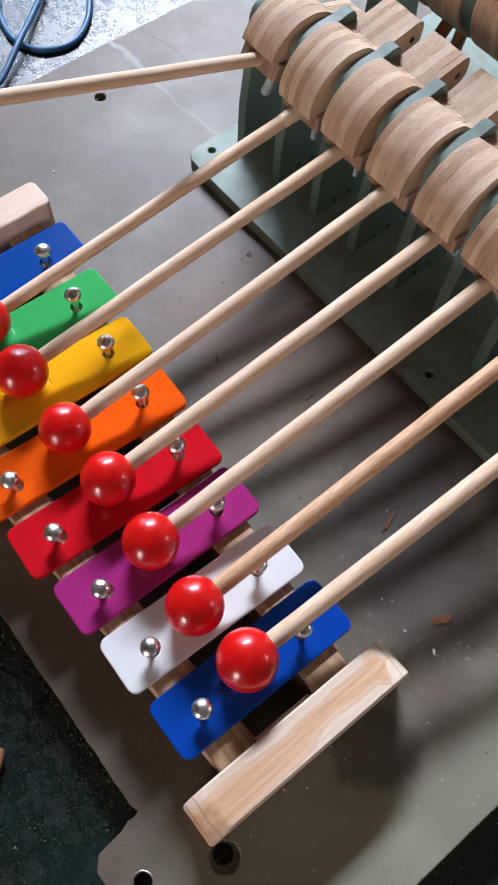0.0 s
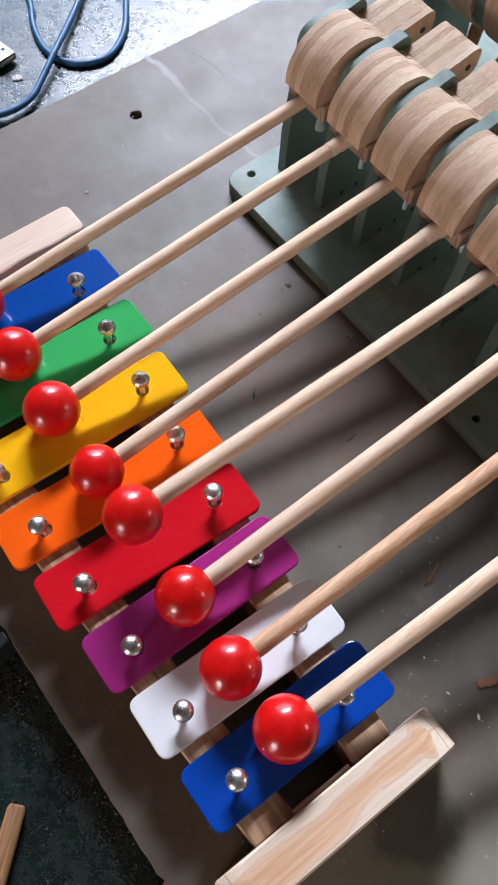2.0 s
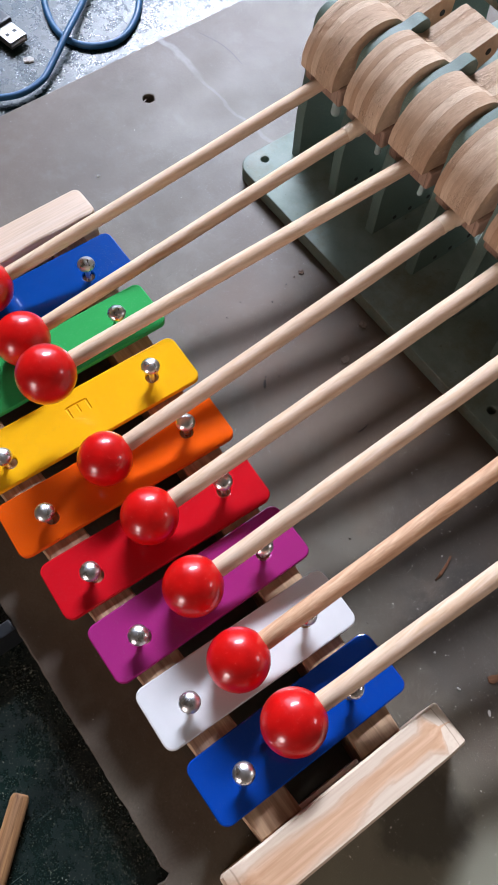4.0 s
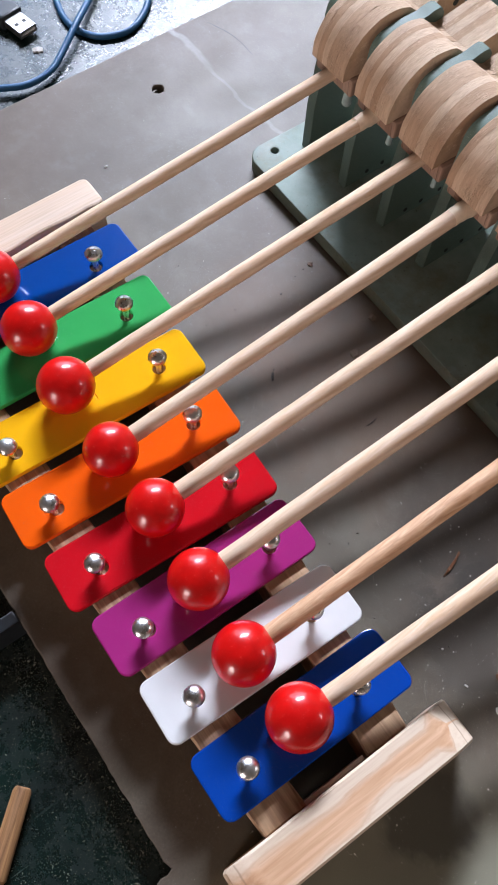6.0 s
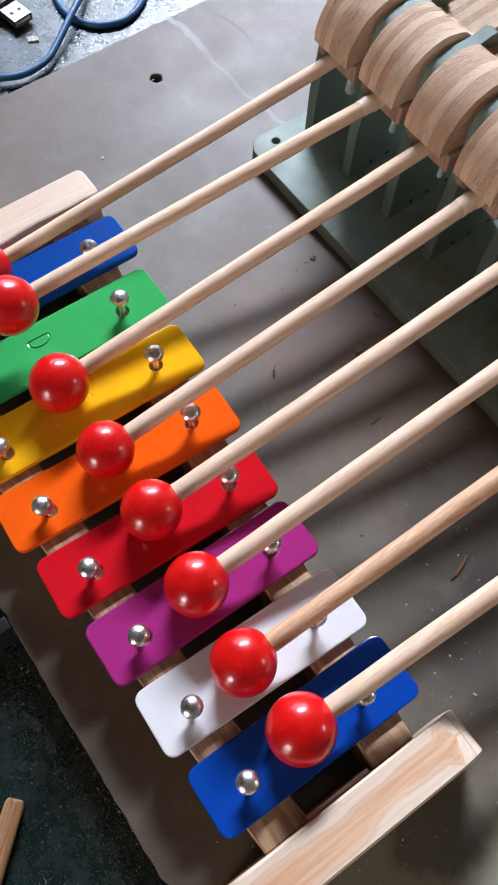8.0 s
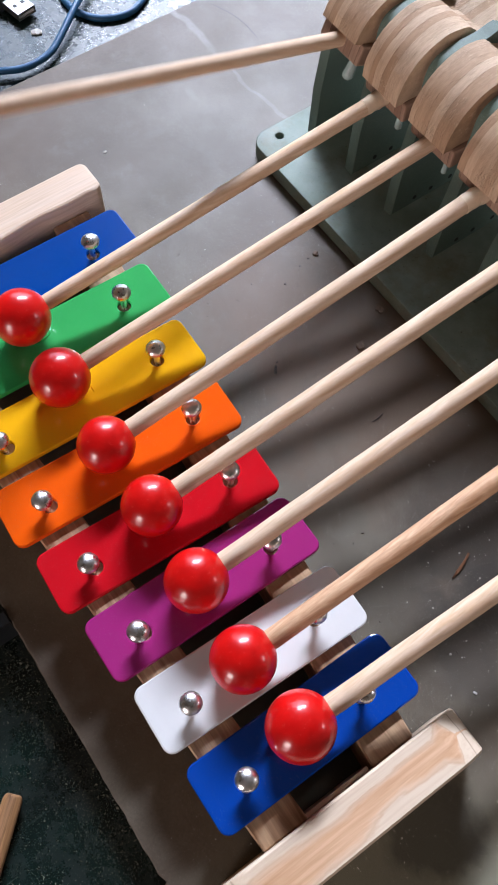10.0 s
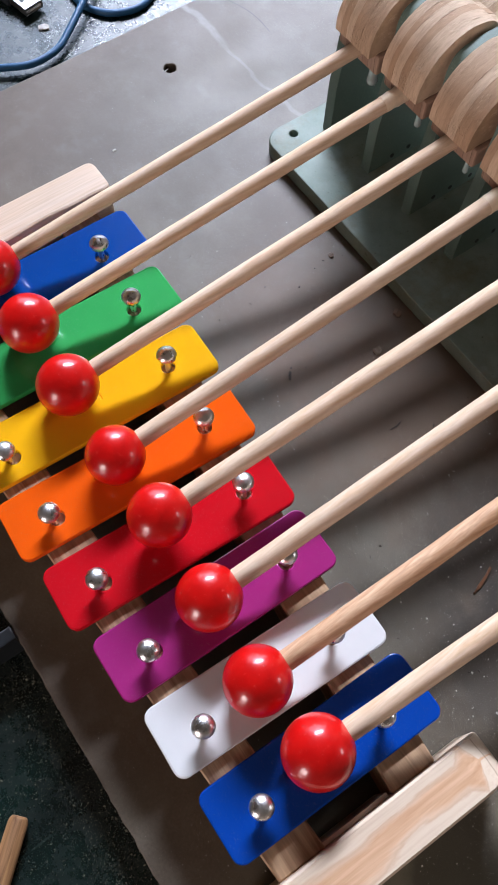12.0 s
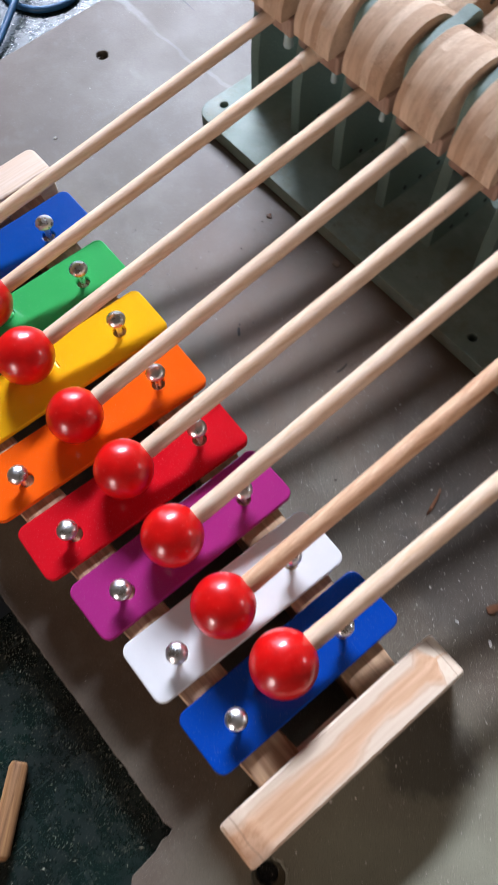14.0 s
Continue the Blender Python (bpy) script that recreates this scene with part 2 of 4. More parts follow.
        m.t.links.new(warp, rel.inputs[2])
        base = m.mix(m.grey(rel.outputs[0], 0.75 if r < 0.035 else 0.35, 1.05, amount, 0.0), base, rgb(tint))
    m.colour(base)
    m.rough(m.grey(m.noise(34, 8, 0.72, m.scaled(1.0, 0.6, 1.0, 30)), 0.3, 0.7, 0.42, 0.56))
    m.bump(m.maths("ADD", m.maths("MULTIPLY", fine, 0.6), m.maths("MULTIPLY", grit, gritty)), 0.20, 0.0003)
    return m.m


def bench_material():
    """Dark green painted bench top, worn, scratched and dusty."""
    m = Mat("worn_green_paint", 0.35, spec=0.62, coat=0.17)
    cloud = m.noise(18, 8, 0.65)
    base = m.ramp(cloud, (0.3, rgb("081412")), (0.55, rgb("0b201c")), (0.75, rgb("132923")))
    flecks = m.grey(m.noise(420, 4, 0.75), 0.63, 0.72, 0, 0.7)
    area = m.grey(m.noise(30, 4, 0.6), 0.45, 0.62)
    both = m.node("ShaderNodeMath")
    both.operation = "MULTIPLY"
    m.t.links.new(flecks, both.inputs[0])
    m.t.links.new(area, both.inputs[1])
    base = m.mix(both.outputs[0], base, rgb("7f857c"))
    scratch = m.grey(m.noise(260, 3, 0.6, m.scaled(1.0, 0.06, 1.0, 35)), 0.68, 0.74, 0, 0.35)
    base = m.mix(scratch, base, rgb("5d6a64"))
    grit = m.noise(1900, 3, 0.7)
    base = m.mix(m.grey(grit, 0.58, 0.72, 0, 0.35), base, rgb("56605a"))
    m.colour(base)
    m.rough(m.grey(m.noise(110, 9, 0.78), 0.42, 0.60, 0.14, 0.46))
    m.set(m.b, "Coat Roughness", m.grey(m.noise(45, 8, 0.75), 0.42, 0.58, 0.08, 0.40))
    m.bump(m.mix(0.45, m.noise(90, 8, 0.68), m.noise(260, 6, 0.7)), 0.32, 0.0012)
    return m.m


def green_board_material(name="grey_green_board"):
    """Moisture-proof grey-green fibreboard, cut and sanded."""
    m = Mat(name, 0.55, spec=0.25)
    base = m.ramp(m.noise(22, 6, 0.6), (0.3, rgb("4f6259")), (0.5, rgb("5d7066")), (0.72, rgb("6c7f74")))
    fine = m.noise(1100, 4, 0.7)
    base = m.mix(m.grey(fine, 0.36, 0.7, 0, 0.4), base, rgb("4f5c52"))
    grit = m.noise(2300, 3, 0.7)
    base = m.mix(m.grey(grit, 0.57, 0.72, 0, 0.5), base, rgb("9fb0a6"))
    m.colour(base)
    m.rough(m.grey(m.noise(90, 4), 0.3, 0.7, 0.42, 0.62))
    m.bump(fine, 0.15, 0.0003)
    return m.m


def plate_material():
    """The same board as the uprights, soiled to olive by sawdust and glue."""
    m = Mat("soiled_olive_board", 0.55, spec=0.28)
    base = m.ramp(m.noise(26, 7, 0.65), (0.3, rgb("66766c")), (0.5, rgb("7b8b80")), (0.72, rgb("909e94")))
    dirt = m.grey(m.noise(40, 6, 0.7), 0.5, 0.66, 0.0, 0.6)
    base = m.mix(dirt, base, rgb("6f6a55"))
    grit = m.noise(2000, 3, 0.65)
    base = m.mix(m.grey(grit, 0.58, 0.72, 0, 0.5), base, rgb("a8a890"))
    base = m.mix(m.grey(m.noise(500, 3, 0.6), 0.66, 0.72, 0, 0.6), base, rgb("3d4036"))
    m.colour(base)
    m.rough(m.grey(m.noise(60, 5), 0.3, 0.7, 0.42, 0.66))
    m.bump(grit, 0.2, 0.0003)
    return m.m


def plain_material(name, colour, rough=0.5, metal=0.0, vary=0.15, scale=120.0, relief=0.1):
    m = Mat(name, rough, metal)
    n = m.noise(scale, 5, 0.6)
    m.colour(m.mix(m.grey(n, 0.3, 0.7, 0, 1), tuple(c * (1 - vary) for c in colour), tuple(min(1, c * (1 + vary)) for c in colour)))
    m.rough(m.grey(n, 0.3, 0.7, max(0.02, rough - 0.08), rough + 0.08))
    m.bump(m.noise(scale * 5, 3), relief, 0.0003)
    return m.m


def glass_material():
    m = bpy.data.materials.new("clear_window_glass")
    m.use_nodes = True
    b = m.node_tree.nodes["Principled BSDF"]
    b.inputs["Transmission Weight"].default_value = 1.0
    b.inputs["Roughness"].default_value = 0.0
    b.inputs["IOR"].default_value = 1.45
    return m


BOARD = board_material()
BENCH = bench_material()
GREEN = green_board_material()
PLATE = plate_material()
PINE = wood_material("pale_pine", rgb("e0cfbd"), rgb("c8a888"), (0, 1, 0), 60, 0.5)
BLOCK = end_block_material()
RAIL = wood_material("pine_rail", rgb("d4b08a"), rgb("8f6546"), (1, 0, 0), 300, 0.6)
HONEY = wood_material("honey_dowel", rgb("ddb591"), rgb("b6835a"), (0, 1, 0), 620, 0.6)
DOWEL = wood_material("birch_dowel", rgb("e6cdb2"), rgb("d2ab86"), (0, 1, 0), 420, 0.78, 900.0, 0.45)
PLY = ply_material("laminated_lever_wood", rgb("cfb297"), rgb("b39176"), rgb("7b5d47"))
PLYWOOD = ply_material("single_ply_wood", rgb("cdb398"), rgb("ab8b6e"), rgb("6b513b"), stacked=False)
REDWOOD = ply_material("reddish_block_wood", rgb("a28672"), rgb("866755"), rgb("5f4638"))
PEGWOOD = wood_material("brown_peg_wood", rgb("a87447"), rgb("6d452b"), (0, 0, 1), 300, 0.5)
BALL = Mat("red_lacquer", 0.30, coat=0.55, spec=0.22)
BALL.set(BALL.b, "Coat Roughness", BALL.grey(BALL.noise(160, 5, 0.65), 0.35, 0.65, 0.05, 0.24))
BALL.colour(BALL.mix(BALL.grey(BALL.noise(700, 4, 0.7), 0.6, 0.75, 0, 0.35), BALL.mix(BALL.grey(BALL.noise(90), 0.35, 0.7, 0, 0.7), rgb("d2130c"), rgb("a00908")), rgb("e0655a")))
BALL.bump(BALL.noise(150, 5, 0.62), 0.26, 0.0010)
BALL = BALL.m
STEEL = plain_material("polished_steel", (0.84, 0.83, 0.81), 0.30, 1.0, 0.14, 260, 0.2)
GLUE = plain_material("hot_glue", rgb("d4e6e2"), 0.12, 0.0, 0.06, 300, 0.2)
GLUE.node_tree.nodes["Principled BSDF"].inputs["Transmission Weight"].default_value = 0.62
COLLAR = plain_material("cream_glue", rgb("e2cbae"), 0.45, 0.0, 0.12, 200, 0.4)
BLACK = plain_material("black_shadow_gap", (0.012, 0.012, 0.012), 0.7)
CABLE = plain_material("blue_cable_jacket", rgb("1f557c"), 0.48, 0.0, 0.12, 90)
TIN = plain_material("nickel_plug_shell", (0.38, 0.37, 0.35), 0.35, 1.0, 0.08, 300)
PLUGBODY = plain_material("dark_plug_body", rgb("23282c"), 0.45)
OAKPEG = wood_material("tan_peg_wood", rgb("b98a5c"), rgb("5e3a20"), (1, 0, 0), 420, 0.6)
CHIP = wood_material("reddish_wood_chip", rgb("96684a"), rgb("5f3d29"), (1, 0, 0), 500)
SAWCRUMB = plain_material("grey_brown_crumb", rgb("7d6a5a"), 0.8, 0.0, 0.2, 700)
FLAKE = plain_material("white_flake", rgb("d6d3cc"), 0.6, 0.0, 0.08)
DARKBIT = plain_material("dark_crumb", rgb("3a312b"), 0.8)
WALL = plain_material("warm_workshop_wall", rgb("665c4d"), 0.85, 0.0, 0.08, 3)
CEIL = plain_material("brown_ceiling_boards", rgb("4d4336"), 0.9, 0.0, 0.05, 2)
FLOOR = plain_material("concrete_floor", rgb("57524c"), 0.75, 0.0, 0.15, 6)
FRAME = plain_material("white_window_paint", rgb("d8d6d0"), 0.5)
GLASS = glass_material()
LEG = plain_material("dark_bench_steel", rgb("2c3231"), 0.5, 0.3)
BAR_COLOURS = (("dark_blue_enamel", "02408e"), ("green_enamel", "2fa356"), ("yellow_enamel", "f2b20a"), ("orange_enamel", "f05c08"),
               ("red_enamel", "c6141e"), ("purple_enamel", "a02a72"), ("white_enamel", "dcdcda"), ("blue_enamel", "013f9c"))
BAR_MATS = [paint_material(n, rgb(h)) for n, h in BAR_COLOURS]


# ---- mesh helpers ----
def mesh(name, bm, material, smooth=20):
    me = bpy.data.meshes.new(name)
    bmesh.ops.recalc_face_normals(bm, faces=bm.faces)
    bm.to_mesh(me)
    bm.free()
    for p in me.polygons:
        p.use_smooth = smooth > 0
    if smooth > 0:
        me.set_sharp_from_angle(angle=radians(smooth))
    me.materials.append(material)
    return me


def part(name, bm, material, parent, label="", at=None, smooth=20):
    ob = new(name, mesh(name, bm, material, smooth) if isinstance(bm, bmesh.types.BMesh) else bm)
    ob.parent = parent
    if at is not None:
        ob.matrix_basis = at
    return tagged(ob, label)


def thing(name, label, category, at=None, group="", kind=""):
    ob = new(name)
    ob.empty_display_size = 0.01
    if at is not None:
        ob.matrix_basis = at
    return tagged(ob, label, category, group, kind)


def solo(name, bm, material, label, category, at=None, group="", kind="", smooth=20):
    ob = new(name, mesh(name, bm, material, smooth))
    if at is not None:
        ob.matrix_basis = at
    return tagged(ob, label, category, group, kind)


def box(bm, x0, x1, y0, y1, z0, z1, bevel=0.0, seg=2):
    vs = [bm.verts.new((x, y, z)) for z in (z0, z1) for y in (y0, y1) for x in (x0, x1)]
    fs = [bm.faces.new([vs[i] for i in q]) for q in ((0, 2, 3, 1), (4, 5, 7, 6), (0, 1, 5, 4), (2, 6, 7, 3), (0, 4, 6, 2), (1, 3, 7, 5))]
    if bevel:
        bmesh.ops.bevel(bm, geom=list({e for f in fs for e in f.edges}), offset=bevel, segments=seg, profile=0.5, affect="EDGES")
    return bm


def plate(bm, outline, z0, z1, holes=(), bevel=0.0):
    """A flat board with a polygon outline and round or free holes through it."""
    loops = []
    for ring in (outline, *holes):
        vs = [bm.verts.new((x, y, z1)) for x, y in ring]
        loops.append([bm.edges.new((vs[i], vs[(i + 1) % len(vs)])) for i in range(len(vs))])
    made = bmesh.ops.triangle_fill(bm, use_beauty=True, use_dissolve=False, edges=[e for l in loops for e in l])
    faces = [g for g in made["geom"] if isinstance(g, bmesh.types.BMFace)]
    ext = bmesh.ops.extrude_face_region(bm, geom=faces)
    bmesh.ops.translate(bm, vec=(0, 0, z0 - z1), verts=[g for g in ext["geom"] if isinstance(g, bmesh.types.BMVert)])
    if bevel:
        bmesh.ops.recalc_face_normals(bm, faces=bm.faces)
        rim = [e for e in bm.edges if len(e.link_faces) == 2 and all(abs(v.co.z - z1) < 1e-6 for v in e.verts) and e.calc_face_angle(0) > 0.8]
        bmesh.ops.bevel(bm, geom=rim, offset=bevel, segments=2, profile=0.5, affect="EDGES")
    return bm


def circle(x, y, r, n=20, wob=0.0):
    return [(x + r * (1 + wob * random.uniform(-1, 1)) * math.cos(2 * math.pi * i / n), y + r * (1 + wob * random.uniform(-1, 1)) * math.sin(2 * math.pi * i / n)) for i in range(n)]


def rounded(x0, x1, y0, y1, r, n=5):
    pts = []
    for cx, cy, a in ((x1 - r, y0 + r, -90), (x1 - r, y1 - r, 0), (x0 + r, y1 - r, 90), (x0 + r, y0 + r, 180)):
        pts += [(cx + r * math.cos(radians(a + 90 * i / n)), cy + r * math.sin(radians(a + 90 * i / n))) for i in range(n + 1)]
    return pts


def rod(bm, a, b, ra, rb=None, n=20, wob=0.0, rings=1, caps=True):
    """A straight rod between two points."""
    a, b, rb = Vector(a), Vector(b), ra if rb is None else rb
    q = (b - a).to_track_quat("Z", "Y")
    rows_ = []
    for k in range(rings + 1):
        f = k / rings
        c, r = a.lerp(b, f), ra + (rb - ra) * f
        off = Vector((random.uniform(-wob, wob), random.uniform(-wob, wob), 0)) if 0 < k < rings else Vector()
        rows_.append([bm.verts.new(c + q @ (off + Vector((r * math.cos(2 * math.pi * i / n), r * math.sin(2 * math.pi * i / n), 0)))) for i in range(n)])
    for u, v in zip(rows_, rows_[1:]):
        for i in range(n):
            bm.faces.new((u[i], u[(i + 1) % n], v[(i + 1) % n], v[i]))
    if caps:
        bm.faces.new(rows_[0][::-1])
        bm.faces.new(rows_[-1])
    return bm


def prism(bm, profile, x0, x1, bevel=0.0):
    """A (y, z) profile pushed along x."""
    lo = [bm.verts.new((x0, y, z)) for y, z in profile]
    hi = [bm.verts.new((x1, y, z)) for y, z in profile]
    n = len(profile)
    ends = [bm.faces.new(lo), bm.faces.new(hi[::-1])]
    for i in range(n):
        bm.faces.new((lo[i], hi[i], hi[(i + 1) % n], lo[(i + 1) % n]))
    if bevel:
        bmesh.ops.bevel(bm, geom=list({e for f in ends for e in f.edges}), offset=bevel, segments=1, affect="EDGES")
    return bm


def ball_mesh(bm, c, r, u=32, v=20, dent=0.0):
    made = bmesh.ops.create_uvsphere(bm, u_segments=u, v_segments=v, radius=r)["verts"]
    for p in made:
        if dent:
            p.co *= 1 + dent * noise.noise(p.co / r * 0.9 + Vector(c) * 40)
        p.co += Vector(c)
    return bm


def tube(bm, pts, r, n=12):
    """A round cable along points."""
    pts = [Vector(p) for p in pts]
    rows_, up = [], Vector((0, 0, 1))
    for i, p in enumerate(pts):
        d = (pts[min(i + 1, len(pts) - 1)] - pts[max(i - 1, 0)]).normalized()
        s = d.cross(up).normalized()
        w = s.cross(d)
        rows_.append([bm.verts.new(p + r * (s * math.cos(2 * math.pi * k / n) + w * math.sin(2 * math.pi * k / n))) for k in range(n)])
    for a, b in zip(rows_, rows_[1:]):
        for k in range(n):
            bm.faces.new((a[k], a[(k + 1) % n], b[(k + 1) % n], b[k]))
    bm.faces.new(rows_[0][::-1])
    bm.faces.new(rows_[-1])
    return bm


def spline(pts, steps=10):
    """Catmull-Rom through points."""
    out = []
    p = [Vector(q) for q in pts]
    p = [2 * p[0] - p[1], *p, 2 * p[-1] - p[-2]]
    for i in range(1, len(p) - 2):
        for k in range(steps):
            t = k / steps
            a, b, c, d = p[i - 1:i + 3]
            out.append(0.5 * (2 * b + (c - a) * t + (2 * a - 5 * b + 4 * c - d) * t * t + (3 * b - a - 3 * c + d) * t ** 3))
    return out + [p[-2]]


# ---- the room round the bench ----
def wall(name, along, across, where, lo, hi, hole):
    """A wall of the room with one opening; along runs in the wall, across points out of the room."""
    zf, zc = -0.85, 2.75
    bm = bmesh.new()
    a0, a1, z0, z1 = hole
    t = 0.14
    for u0, u1, v0, v1 in ((lo, a0, zf, zc), (a1, hi, zf, zc), (a0, a1, zf, z0), (a0, a1, z1, zc)):
        if u1 - u0 < 1e-4 or v1 - v0 < 1e-4:
            continue
        vs = [bm.verts.new(CENTRE + along * u + across * (where + w) + Vector((0, 0, v))) for v in (v0, v1) for w in (0, t) for u in (u0, u1)]
        for q in ((0, 2, 3, 1), (4, 5, 7, 6), (0, 1, 5, 4), (2, 6, 7, 3), (0, 4, 6, 2), (1, 3, 7, 5)):
            bm.faces.new([vs[i] for i in q])
    return solo(name, bm, WALL, "tan painted workshop wall with an opening", "wall", kind="structure", smooth=0)


def window(name, along, across, where, hole, label, bars=2):
    a0, a1, z0, z1 = hole
    base = thing(name, label, "window", kind="structure")

    def beam(u0, u1, v0, v1, w0, w1):
        bm = bmesh.new()
        vs = [bm.verts.new(CENTRE + along * u + across * (where + w) + Vector((0, 0, v))) for v in (v0, v1) for w in (w0, w1) for u in (u0, u1)]
        for q in ((0, 2, 3, 1), (4, 5, 7, 6), (0, 1, 5, 4), (2, 6, 7, 3), (0, 4, 6, 2), (1, 3, 7, 5)):
            bm.faces.new([vs[i] for i in q])
        return bm
    for u0, u1, v0, v1 in ((a0, a0 + 0.05, z0, z1), (a1 - 0.05, a1, z0, z1), (a0 + 0.05, a1 - 0.05, z0, z0 + 0.05), (a0 + 0.05, a1 - 0.05, z1 - 0.05, z1)):
        part("window_frame", beam(u0, u1, v0, v1, 0.03, 0.08), FRAME, base, smooth=0)
    for i in range(1, bars):
        u = a0 + (a1 - a0) * i / bars
        part("glazing_bar", beam(u - 0.02, u + 0.02, z0 + 0.05, z1 - 0.05, 0.04, 0.075), FRAME, base, smooth=0)
    pane = part("pane", beam(a0 + 0.05, a1 - 0.05, z0 + 0.05, z1 - 0.05, 0.085, 0.089), GLASS, base, smooth=0)
    pane.visible_shadow = False
    return base


HOLE_1, HOLE_2, HOLE_3 = (0.0, 1.68, 0.22, 1.34), (-2.24, -1.24, 0.6, 1.3), (-1.70, -0.58, -0.8, 1.28)
wall("wall_window", E2, E1, 1.10, -3.4, 2.22, HOLE_1)
wall("wall_side", E1, E2, 2.22, -3.0, 1.10, HOLE_2)
wall("wall_door", E1, -E2, 3.4, -3.0, 1.10, HOLE_3)
wall("wall_back", E2, -E1, 3.0, -3.4, 2.22, (0, 0, 0, 0))
window("window_1", E2, E1, 1.10, HOLE_1, "large white-framed workshop window with daylight outside")
window("window_2", E1, E2, 2.22, HOLE_2, "small white-framed side window in a tan wall")
window("door_1", E1, -E2, 3.4, HOLE_3, "white-framed glazed workshop door, closed", 1)
for nm, z0, z1, mat, lab in (("floor", -0.95, -0.85, FLOOR, "grey concrete workshop floor"), ("ceiling", 2.75, 2.85, CEIL, "brown boarded workshop ceiling")):
    bm = bmesh.new()
    vs = [bm.verts.new(at_room(a, b, z)) for z in (z0, z1) for b in (-3.54, 2.36) for a in (-3.14, 1.24)]
    for q in ((0, 2, 3, 1), (4, 5, 7, 6), (0, 1, 5, 4), (2, 6, 7, 3), (0, 4, 6, 2), (1, 3, 7, 5)):
        bm.faces.new([vs[i] for i in q])
    solo(nm, bm, mat, lab, nm, kind="structure", smooth=0)


# ---- the bench ----
def workbench():
    base = thing("workbench", "heavy workbench with a worn dark green painted top", "workbench", pose(0.08, 0.05, -0.85))
    part("bench_top", box(bmesh.new(), -0.75, 0.62, -0.62, 0.85, TABLE + 0.85 - 0.04, TABLE + 0.85, 0.003), BENCH, base)
    for x in (-0.68, 0.55):
        for y in (-0.55, 0.78):
            part("leg", box(bmesh.new(), x - 0.035, x + 0.035, y - 0.035, y + 0.035, 0, TABLE + 0.85 - 0.04, 0.004), LEG, base)


workbench()


# ---- the grey base board ----
def base_board():
    rng = random.Random(21)
    edge = [(-0.140, -0.041)]
    x = -0.1
    while x < 0.212:
        bite = -0.0006 if rng.random() < 0.12 else 0.0
        edge.append((x, -0.0411 - 0.35 * bite + rng.uniform(-0.00022, 0.00022)))
        x += rng.uniform(0.0011, 0.0032)
    edge += [(0.2160, -0.0412), (0.2195, -0.0400), (0.2205, -0.0425), (0.2200, -0.0450), (0.2215, -0.0490), (0.2225, -0.0600), (0.2270, -0.0640), (0.305, -0.0640), (0.305, 0.50), (-0.140, 0.50)]
    holes = [circle(0.2530, -0.0238, 0.0058, 30, 0.05), circle(0.2405, -0.0525, 0.0036, 16, 0.03), circle(-0.1045, 0.163, 0.0032, 14, 0.1)]
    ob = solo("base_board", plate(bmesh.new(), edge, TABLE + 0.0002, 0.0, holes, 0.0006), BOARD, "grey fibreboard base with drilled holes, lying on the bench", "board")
    return ob


def smear(parent, pts, width, material, label, seed):
    """A thin dried streak along points on the board."""
    rng = random.Random(seed)
    bm = bmesh.new()
    line = spline([(x, y, 0.00005) for x, y in pts], 8)
    prev = None
    for i, p in enumerate(line):
        d = (line[min(i + 1, len(line) - 1)] - line[max(i - 1, 0)]).normalized()
        n = Vector((-d.y, d.x, 0))
        w = width * rng.uniform(0.65, 1.25) * min(1, 0.3 + i / 4, 0.3 + (len(line) - 1 - i) / 4)
        row = [bm.verts.new(p + n * w * u + Vector((0, 0, h))) for u, h in ((-0.5, 0.0), (-0.2, 0.00003), (0.2, 0.00003), (0.5, 0.0))]
        if prev:
            for k in range(3):
                bm.faces.new((prev[k], prev[k + 1], row[k + 1], row[k]))
        prev = row
    part("smear", bm, material, parent, label)


BASE = base_board()
part("hole_step", plate(bmesh.new(), circle(0.2530, -0.0238, 0.0064, 30, 0.02), TABLE + 0.0004, -0.0035, [circle(0.2518, -0.0236, 0.0040, 24, 0.04)], 0.0004), BOARD, BASE, "chipped step inside the drilled hole")
part("eyelet", plate(bmesh.new(), circle(0.2405, -0.0525, 0.0042, 24), -0.0010, 0.0002, [circle(0.2405, -0.0525, 0.0034, 24)], 0.0003), STEEL, BASE, "bright metal eyelet in a hole")
# added dark disc stands in for the shade deep in the far hole
part("hole_shade", plate(bmesh.new(), circle(-0.1045, 0.163, 0.0036, 14), TABLE + 0.0004, -0.0110), DARKBIT, BASE, "dark disc added as shade in the drilled hole")
part("hole_chip", plate(bmesh.new(), [(-0.1072, 0.1622), (-0.1064, 0.1610), (-0.1054, 0.1606), (-0.1060, 0.1620), (-0.1062, 0.1634), (-0.1066, 0.1638)], -0.0075, -0.0020), BOARD, BASE, "broken chip left in the drilled hole")
bm = bmesh.new()
rim = random.Random(12)
for i in range(46):
    a, r = rim.uniform(0, 6.28), rim.uniform(0.0058, 0.0074)
    s = rim.uniform(0.0002, 0.0005)
    x, y = 0.2530 + r * math.cos(a), -0.0238 + r * math.sin(a)
    tip = bm.verts.new((x, y, s))
    ring = [bm.verts.new((x + s * rim.uniform(0.7, 1.6) * math.cos(a + q), y + s * rim.uniform(0.7, 1.6) * math.sin(a + q), 0.0)) for q in (0, 1.6, 3.1, 4.7)]
    for q in range(4):
        bm.faces.new((ring[q], ring[(q + 1) % 4], tip))
part("burr", bm, BOARD, BASE, "torn fibres round the drilled hole", smooth=0)
SCRATCH = plain_material("dark_scratch", rgb("4a443e"), 0.6, 0.0, 0.1, 200)
